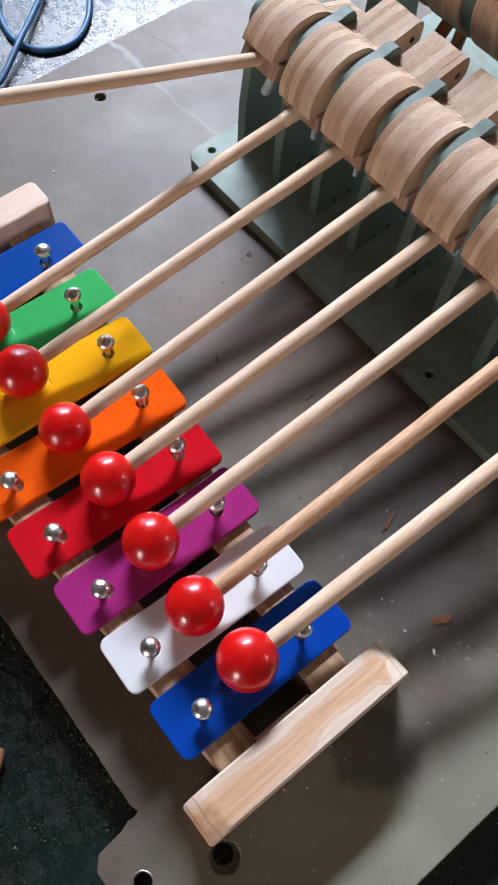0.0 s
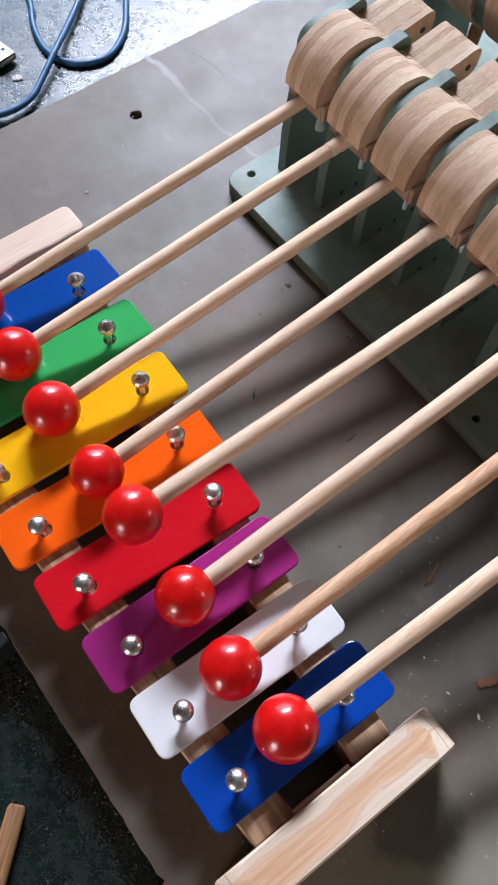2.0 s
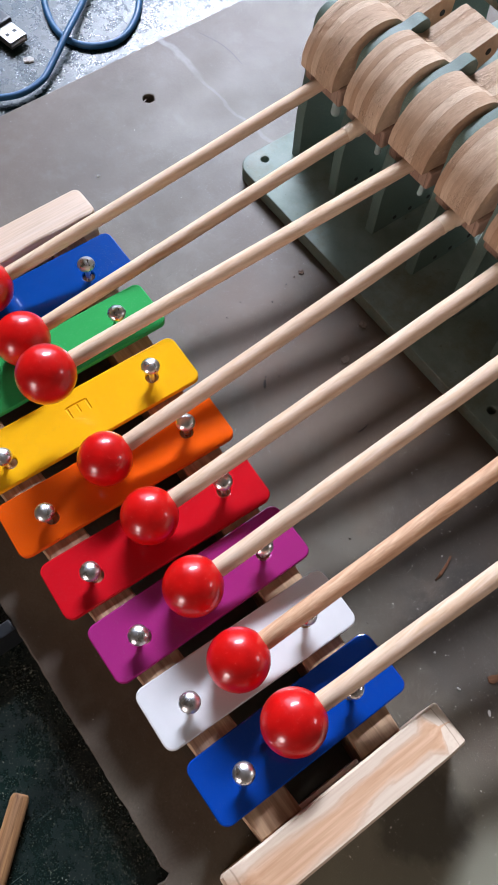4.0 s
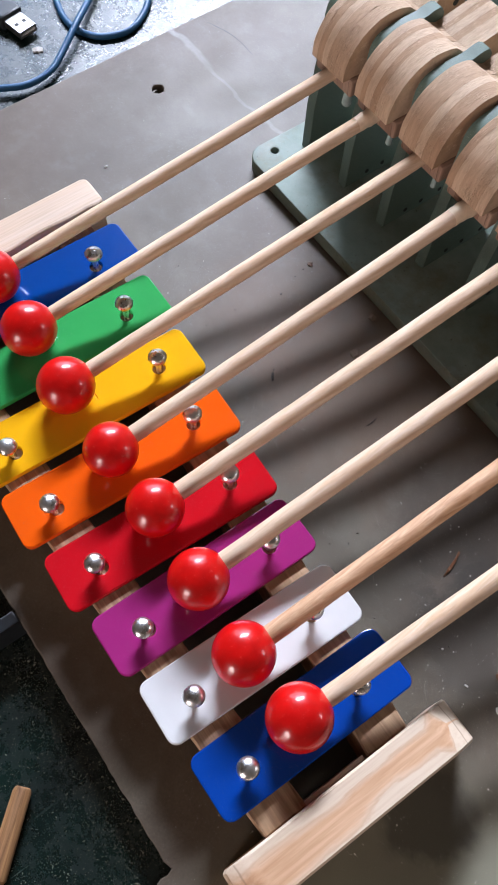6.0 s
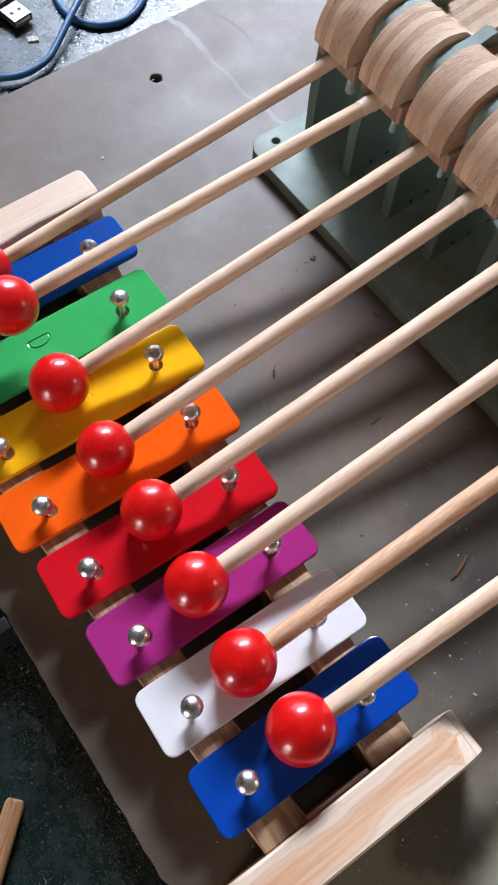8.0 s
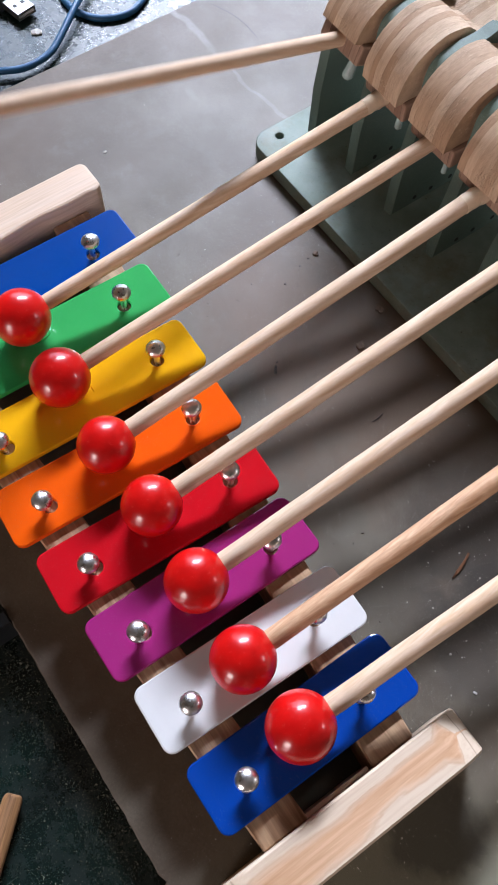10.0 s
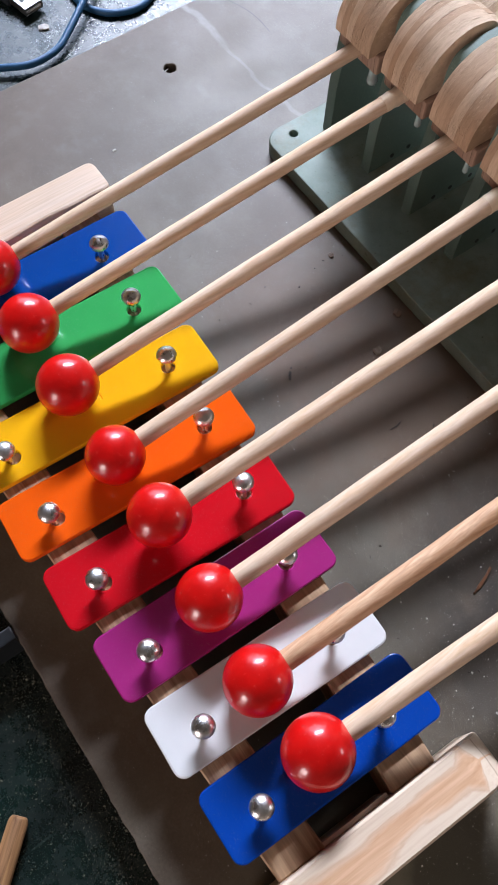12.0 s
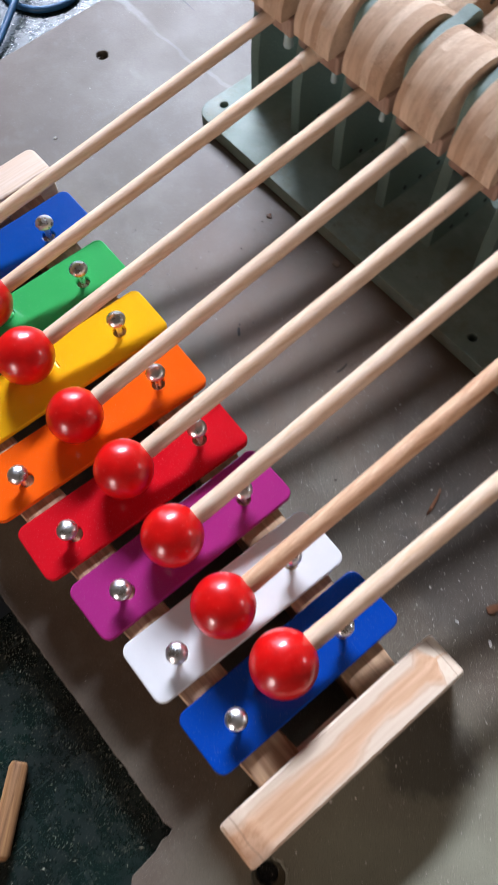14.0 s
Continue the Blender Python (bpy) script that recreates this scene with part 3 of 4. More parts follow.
smear(BASE, ((-0.133, 0.215), (-0.119, 0.220), (-0.108, 0.2215), (-0.096, 0.221)), 0.0007, SCRATCH, "dark curved scratch", 3)


# ---- the xylophone ----
LEFT = [-0.0308, -0.0284, -0.0260, -0.0232, -0.0215, -0.0188, -0.0170, -0.0157]
RIGHT = [0.0862, 0.0820, 0.0781, 0.0745, 0.0706, 0.0684, 0.0664, 0.0656]


def screw_y(side, x):
    return -0.0125 + 0.0590 * x if side == 0 else 0.0660 - 0.0905 * x


BAR_TURN = [-1.0, -1.5, -2.0, -2.6, -2.6, -0.4, -1.6, -0.3]
BAR_SHIFT = [-0.0060, -0.0042, -0.0030, -0.0029, -0.0022, -0.0022, -0.0025, -0.0020]


def arc(cx, cy, rx, ry, a0, a1, n=14):
    return [(cx + rx * math.cos(radians(a0 + (a1 - a0) * i / n)), cy + ry * math.sin(radians(a0 + (a1 - a0) * i / n))) for i in range(n + 1)]


# strokes of the stamped letters, about their middle
LETTERS = {
    "D": [[(-0.0021, -0.0046), (-0.0021, 0.0046)], [(-0.0021, 0.0046)] + arc(-0.0006, 0.0, 0.0029, 0.0046, 90, -90) + [(-0.0021, -0.0046)]],
    "E": [[(-0.0026, -0.0044), (-0.0026, 0.0044)]] + [[(-0.0026, y), (x, y)] for y, x in ((-0.0044, 0.0028), (0.0, 0.0020), (0.0044, 0.0028))],
    "G": [arc(0.0, 0.0, 0.0033, 0.0044, 50, 315), [(0.0023, -0.0031), (0.0023, -0.0005), (0.0008, -0.0005)]],
}


def engrave(bar, strokes):
    """Cuts round grooves along strokes into a bar's top."""
    for line in strokes:
        cutter = new("cutter", mesh("cutter", tube(bmesh.new(), [(x - 0.003, y + 0.0275, HB + 0.00015) for x, y in line], 0.00062, 8), bar.data.materials[0], 0))
        cut = bar.modifiers.new("groove", "BOOLEAN")
        cut.object, cut.operation, cut.solver = cutter, "DIFFERENCE", "EXACT"
        cutter.matrix_world = bar.matrix_basis
        bpy.context.view_layer.update()
        me = bpy.data.meshes.new_from_object(bar.evaluated_get(bpy.context.evaluated_depsgraph_get()))
        bar.modifiers.clear()
        bar.data = me
        bpy.data.objects.remove(cutter)


def xylophone():
    base = thing("xylophone", "toy xylophone with eight coloured metal bars on a pale wooden frame", "xylophone")
    bm = prism(bmesh.new(), [(-0.0254, 0.0), (-0.0254, 0.0250), (-0.0240, 0.0283), (-0.0205, 0.0307), (-0.0170, 0.0326), (-0.0135, 0.0335), (0.0590, 0.0335), (0.0625, 0.0327), (0.0660, 0.0308), (0.0691, 0.0283), (0.0704, 0.0255), (0.0704, 0.0)], 0.2305, 0.2475, 0.0008)
    part("ledge", box(bmesh.new(), 0.2287, 0.2304, 0.0050, 0.0352, 0.0002, 0.0255, 0.0003), PINE, base)
    part("end_block", bm, BLOCK, base, "pale pine end block with a darker grain streak", smooth=32)
    corners = rounded(-0.0420, -0.0245, -0.034, 0.0865, 0.0036)
    worn = [(-0.0245 + 0.0006 * math.sin(70 * y) + 0.0004 * math.sin(190 * y + 1), y) for y in [-0.026 + 0.0055 * i for i in range(20)]]
    outline = corners[:6] + worn + corners[6:]
    part("end_block", plate(bmesh.new(), outline, 0.0, 0.0355, (), 0.0013), PINE, base, "pale pine end block with a worn wavy edge")
    for side in (0, 1):
        bm = bmesh.new()
        ya, yb = screw_y(side, -0.0245), screw_y(side, 0.2305)
        w = 0.0088
        vs = [bm.verts.new((x, y + dy, z)) for z in (0.004, HB - 0.0030) for x, y in ((-0.0245, ya), (0.2305, yb)) for dy in (-w, w)]
        for q in ((0, 2, 3, 1), (4, 5, 7, 6), (0, 1, 5, 4), (2, 6, 7, 3), (0, 4, 6, 2), (1, 3, 7, 5)):
            bm.faces.new([vs[i] for i in q])
        bmesh.ops.bevel(bm, geom=bm.edges[:], offset=0.0006, segments=1, affect="EDGES")
        part("rail", bm, RAIL, base, "ribbed brown pine rail under the bars")
    bars = []
    for k in range(8):
        x = 0.030 * k
        loose = 0.0016 if 1 < k < 6 else 0.0004        # holes larger than the screws, which stand off their middle
        holes = [circle(-BAR_SHIFT[k] + math.tan(radians(BAR_TURN[k])) * screw_y(s, x), screw_y(s, x) + (loose if s == 0 else 0.0), 0.0028, 18) for s in (0, 1)]
        bm = plate(bmesh.new(), rounded(-0.0126, 0.0126, LEFT[k], RIGHT[k], 0.0038), HB - 0.0022, HB, holes, 0.0006)
        name = BAR_COLOURS[k][0].replace("_enamel", "").replace("_", " ")
        bar = part("bar", bm, BAR_MATS[k], base, name + " enamelled metal bar", pose(x + BAR_SHIFT[k], 0, 0, 0, 0, BAR_TURN[k]))
        bars.append(bar)
        for s in (0, 1):
            y = screw_y(s, x)
            bm = rod(bmesh.new(), (x, y, HB - 0.012), (x, y, HB + 0.0078), 0.0013, n=14)
            lean = random.uniform(-0.0004, 0.0004)
            ball_mesh(bm, (x + lean, y, HB + 0.0086), 0.0040, 24, 14)
            for v in bm.verts:
                if v.co.z > HB + 0.0079 or (v.co - Vector((x + lean, y, HB + 0.0086))).length < 0.00415 and v.co.z > HB + 0.004:
                    v.co.z = HB + 0.0086 + (v.co.z - HB - 0.0086) * (0.76 if v.co.z > HB + 0.0086 else 0.34)
            if s == 0:
                bmesh.ops.translate(bm, vec=(0, 0, -0.0014), verts=bm.verts)
            part("screw", bm, STEEL, base, "domed bright steel screw")
    for k, letter in ((1, "D"), (2, "E"), (4, "G")):
        engrave(bars[k], LETTERS[letter])
        tagged(bars[k], bars[k]["label"] + " stamped with the letter " + letter)
    return base, bars


XYLO, BARS = xylophone()


# ---- the striker machine ----
PY, PZ, RL = 0.218, 0.0705, 0.0235        # axle and the levers' round fronts
STEP = 0.0301
PLATE_Z = 0.008


def lever_x(k):
    return -0.0041 + STEP * (k - 1)


def lever_profile():
    """Round front and top, a dip behind it and a straight tail, about the axle."""
    pts = [(-RL, -0.0015)]
    for a in range(172, 58, -6):
        pts.append((RL * math.cos(radians(a)), RL * math.sin(radians(a))))
    pts += [(0.0150, 0.0170), (0.0185, 0.0155), (0.0225, 0.0163), (0.0405, 0.0193), (0.0432, 0.0192), (0.0449, 0.0178), (0.0456, 0.0152), (0.0450, 0.0096), (0.0436, 0.0072), (0.0410, 0.0060), (0.0200, 0.0000),
            (0.0120, -0.0090), (0.0, -0.0110), (-0.0160, -0.0110), (-0.0200, -0.0015)]
    return pts


BALL_X = [-0.0115, 0.0200, 0.0520, 0.0860, 0.1160, 0.1480, 0.1790, 0.2070]
BALL_Y = [0.0240, 0.0240, 0.0230, 0.0230, 0.0240, 0.0220, 0.0200, 0.0230]
BALL_R = [0.0116, 0.0116, 0.0117, 0.0109, 0.0112, 0.0114, 0.0114, 0.0117]
DOWEL_R = [0.0031, 0.0032, 0.0033, 0.0035, 0.0036, 0.0036, 0.0036, 0.0036]
ROOT_X = [0.0, 0.0, 0.0008, 0.0020, 0.0033, 0.0046, 0.0059, 0.0072]        # where each dowel enters its lever, off the middle
PALE = ["pale", "pale", "pale", "pale", "pale", "pale", "honey-coloured", "pale"]


def striker(k):
    x = lever_x(k)
    base = thing("striker", "wooden lever with a %s dowel and glossy red ball" % PALE[k - 1], "mallet", pose(x, PY, PZ), "strikers of the machine")
    w = 0.0110
    core = [(y * 0.965, z * 0.965) for y, z in lever_profile()]
    lever = part("lever", prism(bmesh.new(), core, -w + 0.0004, w - 0.0004), PLYWOOD, base, "rounded laminated wood lever", smooth=14)
    rng = random.Random(40 + k)
    cuts = [-w + 2 * w * (i + (rng.uniform(-0.24, 0.24) if 0 < i < 6 else 0.0)) / 6 for i in range(7)]
    for x0, x1 in zip(cuts, cuts[1:]):
        s = rng.uniform(0.996, 1.0)
        rough = [(y * s + rng.uniform(-0.00012, 0.00012), z * s + rng.uniform(-0.00012, 0.00012)) for y, z in lever_profile()]
        part("ply", prism(bmesh.new(), rough, x0 + 0.00001, x1 - 0.00001, 0.00007), PLYWOOD, lever, smooth=14)
    bm = rod(bmesh.new(), (w + 0.0001, 0.0385, 0.0115), (w + 0.0003, 0.0385, 0.0115), 0.0016, n=12)
    part("pin_hole", bm, BLACK, lever, "dark drilled hole in the lever's tail")
    bm = box(bmesh.new(), -w - 0.0012, w + 0.0022, -0.0198, -0.0020, -0.0104, -0.0012, 0.0012)
    part("lower_block", bm, REDWOOD, base, "reddish wooden block under the lever")
    b = Vector((BALL_X[k - 1] - x, BALL_Y[k - 1] - PY, HB + BALL_R[k - 1] + 0.0003 - PZ))
    e = Vector((ROOT_X[k - 1], -0.0150, -0.0050))
    d = (e - b).normalized()
    bm = rod(bmesh.new(), b + d * (BALL_R[k - 1] - 0.0015), e, DOWEL_R[k - 1], DOWEL_R[k - 1] + 0.0001, 24, 0.00010, 12)
    part("dowel", bm, HONEY if k == 7 else DOWEL, base, PALE[k - 1] + " turned wooden dowel")
    bm = ball_mesh(bmesh.new(), b, BALL_R[k - 1], 40, 26, 0.01)
    part("ball", bm, BALL, base, "glossy red lacquered wooden ball", smooth=180)
    if k < 4:
        fat = (1.5, 0.95, 0.80)[k - 1]
        bm = rod(bmesh.new(), (0.0090, -0.0170, -0.0100), (0.0090, -0.0172, -0.0160), 0.0013 * fat, 0.0016 * fat, 12, 0.0, 5)
        ball_mesh(bm, (0.0090, -0.0172, -0.0163), 0.0017 * fat, 12, 8)
        part("glue_drip", bm, GLUE, base, "milky hanging glue drip", smooth=60)
    if k in (2, 4):
        bm = rod(bmesh.new(), e - d * 0.0150, e - d * 0.0030, DOWEL_R[k - 1] + 0.0002, DOWEL_R[k - 1] + 0.0007, 18, 0.00035, 6)
        part("glue_collar", bm, COLLAR, base, "milky hot glue round the dowel")
    return base


STRIKERS = [striker(k) for k in range(1, 9)]


def upright_profile():
    """A post with a rounded head that runs back into a raised tongue."""
    head = spline([(0, -0.0132, 0.0050), (0, -0.0128, 0.0120), (0, -0.0110, 0.0166), (0, -0.0070, 0.0192), (0, 0.0000, 0.0204), (0, 0.0070, 0.0205), (0, 0.0120, 0.0207), (0, 0.0175, 0.0219), (0, 0.0212, 0.0211), (0, 0.0228, 0.0182), (0, 0.0226, 0.0140), (0, 0.0215, 0.0080)], 4)
    return [(-0.0198, PLATE_Z - PZ), (-0.0185, -0.0360)] + [(p.y, p.z) for p in head] + [(0.0215, PLATE_Z - PZ)]


STAND_PARTS = {}


def striker_stand():
    base = thing("striker_stand", "grey-green fibreboard stand with uprights between the levers", "machine frame")
    outline = rounded(-0.0331, 0.262, 0.1711, 0.400, 0.009)
    holes = [circle(-0.0255, 0.1845, 0.0021, 14), circle(0.1513, 0.1793, 0.0021, 14)]
    part("base_plate", plate(bmesh.new(), outline, 0.0002, PLATE_Z, holes, 0.0005), PLATE, base, "grey-green base plate with rounded corners")
    for k in range(0, 9):
        x = lever_x(k) + STEP / 2 + 0.0011
        bm = prism(bmesh.new(), upright_profile(), -0.0028, 0.0028, 0.0005)
        ups = part("upright", bm, GREEN, base, "grey-green upright with a rounded head", pose(x, PY, PZ), smooth=30)
        for y, z in ((-0.006, -0.0585), (0.004, -0.0585), (0.016, -0.0580)):
            bm = rod(bmesh.new(), (0.0023, y, z), (0.0030, y, z), 0.0012, n=10)
            part("screw_hole", bm, BLACK, STAND_PARTS.setdefault(k, ups), "dark screw hole")
    part("axle", rod(bmesh.new(), (lever_x(0) + 0.012, PY, PZ), (lever_x(9) - 0.012, PY, PZ), 0.0026, n=16), STEEL, base, "steel axle rod")


striker_stand()


# seconds at which each lever is let go; one turn of the drum is one round of the tune
TURN_S = 10.1
STRIKES = {1: (0.18,), 2: (0.83, 7.53, 8.42, 9.3), 3: (1.28, 3.62, 4.5, 5.42), 5: (1.72, 2.33)}
DRUM_Y, DRUM_Z, DRUM_R = 0.318, 0.088, 0.031


def drum():
    base = thing("pin_drum", "laminated wooden drum set with short brown pegs", "drum", pose(0.104, DRUM_Y, DRUM_Z))
    r = DRUM_R
    for k in range(1, 9):
        x = lever_x(k) - 0.104
        part("drum_disc", rod(bmesh.new(), (x - 0.0110, 0, 0), (x + 0.0110, 0, 0), r, n=64), PLY, base, "laminated wooden disc")
    for k in range(1, 8):
        x = lever_x(k) + STEP / 2 - 0.104
        part("spacer_disc", rod(bmesh.new(), (x - 0.0046, 0, 0), (x + 0.0046, 0, 0), r - 0.002, n=64), GREEN, base, "grey-green spacer disc")
    for k, times in STRIKES.items():
        x = lever_x(k) - 0.104
        for ts in times:
            a = radians(198 - 360 * ts / TURN_S)
            c, q = math.cos(a), math.sin(a)
            part("peg", rod(bmesh.new(), (x, c * (r - 0.004), q * (r - 0.004)), (x, c * (r + 0.021), q * (r + 0.021)), 0.0035, n=14), PEGWOOD, base, "brown wooden peg")
    part("drum_axle", rod(bmesh.new(), (-0.135, 0, 0), (0.150, 0, 0), 0.004, n=16), STEEL, base, "steel axle")
    return base


DRUM = drum()


def drum_stand():
    base = thing("drum_stand", "two grey-green cheeks carrying the wooden drum", "machine frame")
    for x in (-0.030, 0.248):
        bm = bmesh.new()
        pts = [(-0.020, PLATE_Z - DRUM_Z), (-0.014, 0.004)] + [(0.014 * math.cos(radians(a)), 0.004 + 0.014 * math.sin(radians(a))) for a in range(165, 0, -15)] + [(0.014, 0.004), (0.020, PLATE_Z - DRUM_Z)]
        part("cheek", prism(bm, pts, x - 0.004, x + 0.004, 0.0005), GREEN, base, at=pose(0, DRUM_Y, DRUM_Z))


drum_stand()


# ---- loose things ----
def cable():
    z = TABLE + 0.0021
    pts = [(-0.205, 0.030, z), (-0.183, 0.075, z + 0.001), (-0.170, 0.096, z + 0.002), (-0.1635, 0.111, z + 0.002), (-0.1655, 0.127, z + 0.002), (-0.173, 0.139, z + 0.003), (-0.187, 0.157, z + 0.005), (-0.204, 0.176, z + 0.003), (-0.225, 0.199, z + 0.002), (-0.265, 0.238, z),
           (-0.310, 0.250, z), (-0.325, 0.215, z), (-0.290, 0.185, z), (-0.244, 0.172, z), (-0.222, 0.162, z), (-0.202, 0.157, z), (-0.187, 0.159, z - 0.0003), (-0.175, 0.168, z), (-0.171, 0.185, z),
           (-0.183, 0.204, z), (-0.208, 0.222, z), (-0.255, 0.252, z), (-0.320, 0.30, z), (-0.40, 0.33, z)]
    solo("usb_cable", tube(bmesh.new(), spline(pts), 0.0020), CABLE, "blue cable lying in loops on the bench", "cable", smooth=60)


cable()


def usb_plug():
    z = TABLE
    base = thing("usb_plug", "nickel-shelled cable plug lying on the bench", "plug", pose(-0.201, 0.1325, z, 0, 0, 10))
    part("plug_body", box(bmesh.new(), -0.048, -0.0150, -0.0078, 0.0078, 0.0, 0.0090, 0.0015), PLUGBODY, base, "dark moulded plug body")
    bm = bmesh.new()
    for q in ((-0.015, 0.0, -0.0060, 0.0060, 0.0060, 0.0066), (-0.015, 0.0, -0.0060, 0.0060, 0.0021, 0.0027), (-0.015, 0.0, -0.0060, -0.0054, 0.0027, 0.0060), (-0.015, 0.0, 0.0054, 0.0060, 0.0027, 0.0060)):
        box(bm, *q)
    part("shell", bm, TIN, base, "bright nickel shell", smooth=0)
    part("tongue", box(bmesh.new(), -0.015, -0.0008, -0.0052, 0.0052, 0.0029, 0.0044), FLAKE, base, "white contact tongue", smooth=0)
    for y in (-0.0027, 0.0027):
        part("latch_hole", box(bmesh.new(), -0.0082, -0.0058, y - 0.0011, y + 0.0011, 0.0060, 0.00664), BLACK, base, "square latch hole", smooth=0)


usb_plug()


def flat_bit(name, x, y, length, width, turn, thick, material, label, category, curl=0.0, n=5):
    """A sliver of wood or a flake lying on the board, uneven and slightly curled."""
    bm = bmesh.new()
    rng = random.Random(name + str(round(x * 1e4)))
    top, low = [], []
    for i in range(n + 1):
        u = i / n - 0.5
        w = width * (0.45 + 0.55 * math.sin(math.pi * (i + 0.6) / (n + 1.2))) * rng.uniform(0.7, 1.2)
        bend = curl * (u * u) + rng.uniform(-0.1, 0.1) * width
        for side in (-1, 1):
            p = Vector((u * length, side * w / 2 + bend, 0))
            low.append(bm.verts.new(p))
            top.append(bm.verts.new(p + Vector((0, 0, thick * rng.uniform(0.7, 1.3) * (0.6 if side < 0 else 1.0)))))
    for i in range(n):
        a, b, c, d = 2 * i, 2 * i + 1, 2 * i + 3, 2 * i + 2
        for q in ((top[a], top[b], top[c], top[d]), (low[a], low[d], low[c], low[b]), (low[a], top[a], top[d], low[d]), (low[b], low[c], top[c], top[b])):
            bm.faces.new(q)
    bm.faces.new((low[0], low[1], top[1], top[0]))
    bm.faces.new((low[-2], top[-2], top[-1], low[-1]))
    return solo(name, bm, material, label, category, pose(x, y, 0.0001, 0, 0, turn), "litter on the board", smooth=0)


def litter():
    crumb = flat_bit("wood_crumb", -0.1885, 0.1308, 0.0060, 0.0030, 60, 0.0015, FLAKE, "pale greyish tan wood crumb on the bench", "crumb")
    crumb.matrix_basis = pose(-0.1885, 0.1308, TABLE + 0.0002, 0, 0, 60)
    flat_bit("wood_chip", 0.2395, 0.1035, 0.0085, 0.0034, 62, 0.0012, CHIP, "reddish brown wood chip on the board", "wood chip")
    flat_bit("wood_sliver", 0.1930, 0.1160, 0.0125, 0.0013, 108, 0.0009, CHIP, "thin brown wood sliver on the board", "wood sliver", 0.0012, 8)
    flat_bit("wood_sliver", 0.1230, 0.1300, 0.0060, 0.0006, 95, 0.0005, DARKBIT, "short dark hair-thin sliver on the board", "wood sliver", 0.002, 6)
    flat_bit("wood_crumb", 0.0800, 0.1650, 0.0034, 0.0026, 30, 0.0016, SAWCRUMB, "small brown wood crumb beside the plate", "crumb")
    flat_bit("wood_crumb", 0.0900, 0.1460, 0.0040, 0.0030, 100, 0.0014, SAWCRUMB, "greyish sawdust crumb on the board", "crumb")
    flat_bit("white_flake", -0.0725, 0.1105, 0.0019, 0.0009, 100, 0.0006, FLAKE, "small white flake on the board", "flake")
    flat_bit("white_flake", 0.2470, 0.0915, 0.0025, 0.0012, 150, 0.0007, FLAKE, "small white flake on the board", "flake")
    flat_bit("white_flake", 0.2330, 0.0880, 0.0015, 0.0008, 20, 0.0006, FLAKE, "small white flake on the board", "flake")
    flat_bit("dark_crumb", 0.0785, 0.1075, 0.0040, 0.0014, 140, 0.0010, DARKBIT, "small dark crumb on the board", "crumb")
    flat_bit("dark_crumb", 0.0590, 0.1570, 0.0030, 0.0020, 40, 0.0012, SAWCRUMB, "small brown crumb on the board", "crumb")
    flat_bit("dark_crumb", 0.0380, 0.1600, 0.0026, 0.0020, 10, 0.0010, SAWCRUMB, "small brown crumb on the board", "crumb")


litter()


def dust(name, count, spots, size, material, label, z, seed, slim=(0.2, 1.0)):
    """Loose grains, too many to count."""
    rng = random.Random(seed)
    bm = bmesh.new()
    for _ in range(count):
        x0, x1, y0, y1 = rng.choice(spots)
        x, y = rng.uniform(x0, x1), rng.uniform(y0, y1)
        s, a, e = size * rng.lognormvariate(0, 0.6), rng.uniform(0, 6.28), rng.uniform(*slim)
        ring = []
        for i in range(4):
            b = a + i * 1.5708
            u, v = s * math.cos(i * 1.5708), s * e * math.sin(i * 1.5708)
            ring.append(bm.verts.new((x + u * math.cos(a) - v * math.sin(a), y + u * math.sin(a) + v * math.cos(a), z)))
        tip = bm.verts.new((x + rng.uniform(-0.3, 0.3) * s, y + rng.uniform(-0.3, 0.3) * s, z + s * rng.uniform(0.5, 1.0)))
        for i in range(4):
            bm.faces.new((ring[i], ring[(i + 1) % 4], tip))
    solo(name, bm, material, label, "dust", kind="stuff", smooth=0)


DUST = plain_material("pale_wood_dust", rgb("b9b2a5"), 0.85, 0.0, 0.25, 900)
LINT = plain_material("dull_lint", rgb("8a8a78"), 0.9, 0.0, 0.3, 900)
dust("pale_dust", 14000, ((0.10, 0.305, 0.07, 0.17), (0.12, 0.305, 0.05, 0.165), (0.15, 0.305, 0.07, 0.16), (0.20, 0.305, -0.03, 0.12), (0.25, 0.305, -0.06, 0.12), (-0.14, 0.30, -0.041, 0.16), (0.0, 0.2, 0.08, 0.165)), 0.00009, DUST, "pale sawdust grains scattered on the grey board", 0.0001, 3)
dust("dark_dust", 260, ((0.0, 0.305, 0.06, 0.165), (0.0, 0.25, 0.08, 0.165)), 0.00022, DARKBIT, "dark crumbs scattered on the grey board", 0.0001, 4)
dust("bench_dust", 16000, ((0.02, 0.215, -0.056, -0.0415), (0.06, 0.218, -0.064, -0.0415), (0.02, 0.215, -0.12, -0.043), (0.10, 0.215, -0.10, -0.043), (0.14, 0.30, -0.14, -0.066), (0.306, 0.40, -0.05, 0.12)), 0.00012, LINT, "pale sawdust flecks on the dark bench top", TABLE + 0.0001, 5, (0.08, 0.7))


def black_bar():
    bm = box(bmesh.new(), -0.0028, 0.0028, -0.060, 0.0, 0.0, 0.0190, 0.0007)
    solo("plastic_bar", bm, PLUGBODY, "black plastic bar standing on the bench beside the board", "plastic bar", pose(0.1080, -0.0413, TABLE, 0, 0, 0))


black_bar()


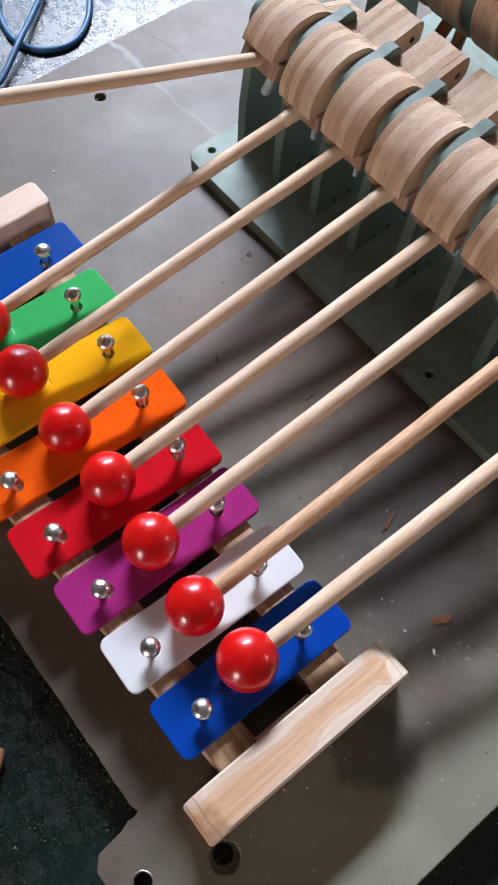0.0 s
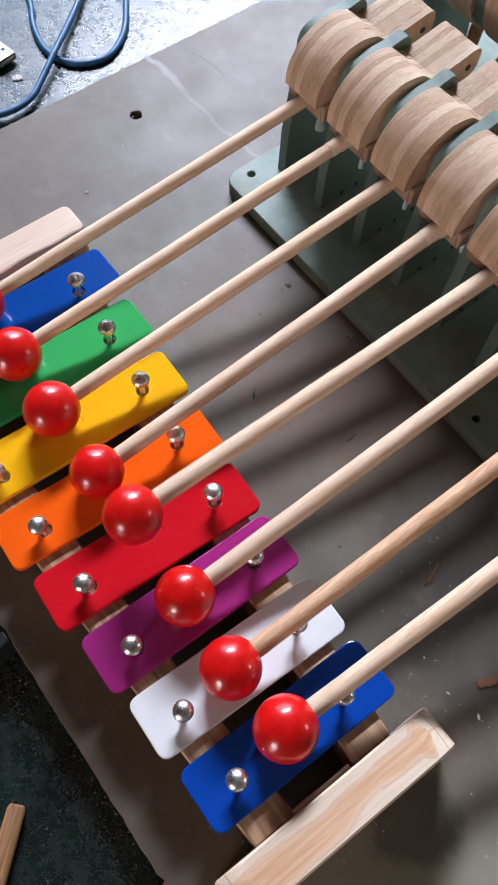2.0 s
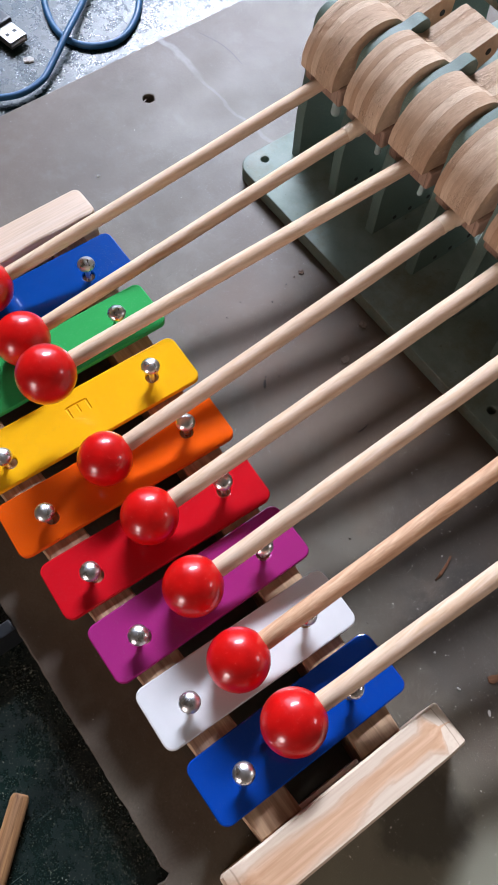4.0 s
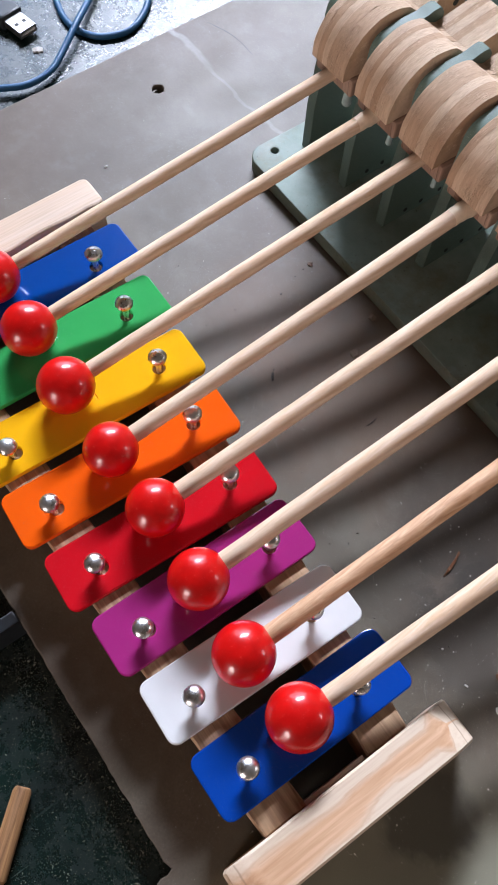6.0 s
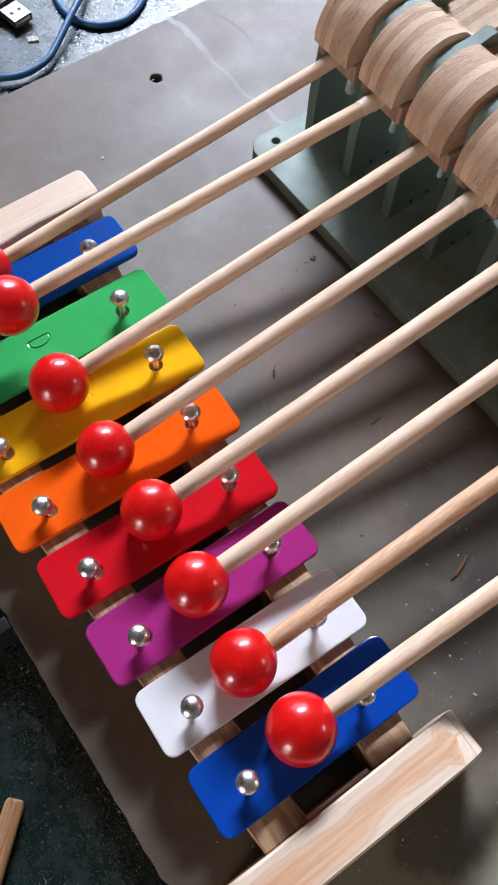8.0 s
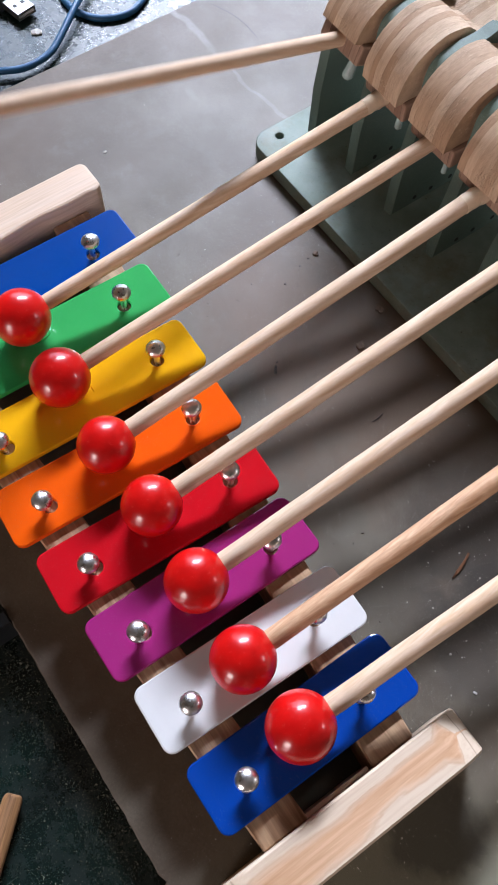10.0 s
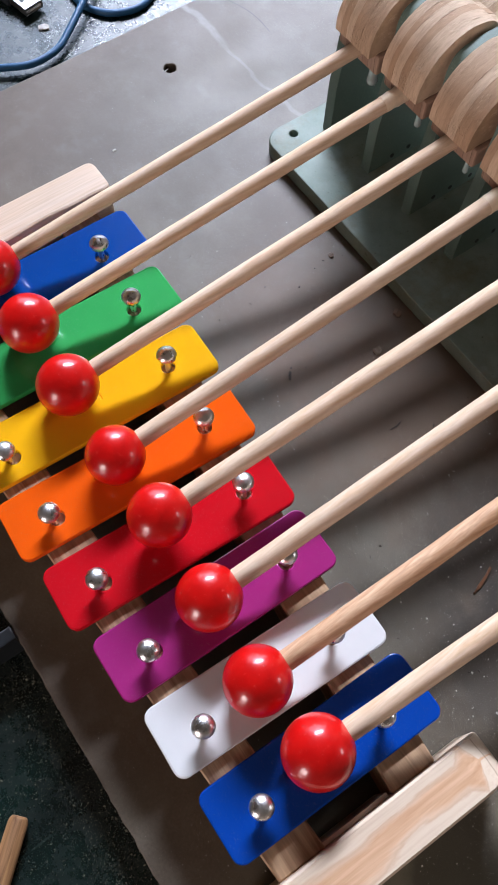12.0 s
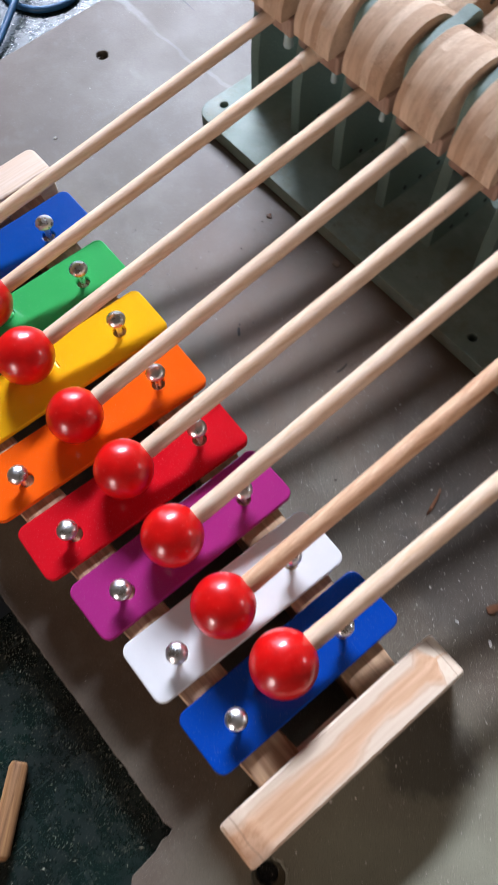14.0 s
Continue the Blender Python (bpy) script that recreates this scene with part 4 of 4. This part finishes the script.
def wooden_peg():
    a, b = Vector((0.163, -0.072, 0)), Vector((0.186, -0.097, 0))
    size = (b - a).length
    bm = bmesh.new()
    for u0, u1, r0, r1 in ((0.0, 0.0006, 0.0026, 0.0032), (0.0006, 0.0020, 0.0032, 0.0037), (0.0020, size - 0.0018, 0.0037, 0.0041), (size - 0.0018, size, 0.0041, 0.0030)):
        rod(bm, (u0, 0, 0), (u1, 0, 0), r0, r1, 18, caps=u0 == 0.0 or u1 == size)
    bmesh.ops.remove_doubles(bm, verts=bm.verts, dist=0.00002)
    solo("loose_dowel", bm, OAKPEG, "short tan wooden dowel with chamfered ends on the bench", "dowel", pose(a.x, a.y, TABLE + 0.0042, 0, 0, math.degrees(math.atan2(b.y - a.y, b.x - a.x))))


wooden_peg()


# ---- what moves ----
def motions():
    for k, s in enumerate(STRIKERS, 1):
        rows = SWING.get(k, ((0.0, 0.0), (14.0, 0.0)))
        walk(s, [(t, pose(lever_x(k), PY, PZ, -a, 0, 0)) for t, a in rows])
    walk(DRUM, [(t, pose(0.104, DRUM_Y, DRUM_Z, 360 * t / TURN_S, 0, 0)) for t in range(15)])


# seconds and degrees by which each striker is lifted
SWING = {
    1: ((0.0, 26.0), (0.1, 24.0), (0.18, 4.0), (0.24, 0.0), (0.30, 0.8), (0.4, 0.0), (9.4, 0.0), (9.6, 3.5), (9.85, 8.0), (10.0, 22.0), (10.1, 25.0), (10.2, 21.0), (10.27, 0.0), (10.4, 0.0), (14.0, 0.0)),
    2: ((0.0, 0.0), (0.15, 0.5), (0.25, 6.0), (0.35, 17.0), (0.5, 29.3), (0.6, 31.5), (0.7, 31.0), (0.8, 19.4), (0.87, 0.0), (0.93, 0.9), (1.0, 0.0), (6.6, 0.0), (6.8, 2.4), (7.0, 3.1), (7.1, 4.2), (7.2, 6.2), (7.3, 16.2), (7.4, 21.5),
        (7.4667, 18.5), (7.5, 13.5), (7.5333, 5.0), (7.5667, 0.0), (7.7, 1.0), (7.9, 2.2), (8.0, 4.2), (8.1, 5.6), (8.2, 11.0), (8.3, 21.0), (8.4, 16.0), (8.48, 0.0), (8.6, 0.4), (8.8, 2.6), (9.0, 4.5), (9.1, 12.0), (9.2, 20.0), (9.3, 15.0), (9.38, 0.0), (9.6, 0.0), (10.1, 0.4),
        (10.3, 2.0), (10.4, 3.8), (10.5, 7.4), (10.6, 15.0), (10.7, 25.0), (10.8, 7.0), (10.86, 0.0), (11.0, 0.0), (14.0, 0.0)),
    3: ((0.0, 0.0), (0.8, 0.0), (0.9, 6.8), (1.0, 16.6), (1.1, 23.2), (1.2, 23.2), (1.3, 3.9), (1.35, 0.0), (1.5, 0.0), (2.7, 0.0), (2.8, 5.2), (3.0, 6.2), (3.2, 5.8), (3.35, 11.0), (3.5, 22.5), (3.6, 15.0), (3.68, 0.0), (3.8, 2.0),
        (4.0, 5.5), (4.2, 6.5), (4.3, 13.0), (4.4, 22.5), (4.5, 15.0), (4.58, 0.0), (4.7, 2.0), (4.9, 5.0), (5.1, 8.5), (5.2, 18.0), (5.3, 22.9), (5.4, 15.8), (5.5, 5.1), (5.57, 0.0), (5.7, 0.0), (10.85, 0.0), (11.0, 2.9), (11.1, 6.5),
        (11.2, 15.8), (11.3, 14.1), (11.4, 4.1), (11.46, 0.0), (14.0, 0.0)),
    5: ((0.0, 0.0), (1.4, 0.0), (1.5, 2.2), (1.6, 9.4), (1.7, 5.8), (1.8, 0.3), (1.9, 2.4), (2.0, 4.8), (2.1, 12.1), (2.2, 20.4), (2.3, 12.5), (2.38, 0.4), (2.5, 0.0), (11.3, 0.0), (11.4, 1.5), (11.5, 5.5), (11.6, 12.5), (11.7, 18.6),
        (11.8, 14.5), (11.9, 2.6), (12.0, 1.5), (12.2, 3.5), (12.3, 7.5), (12.4, 18.7), (12.5, 9.1), (12.58, 0.0), (14.0, 0.0)),
}
motions()
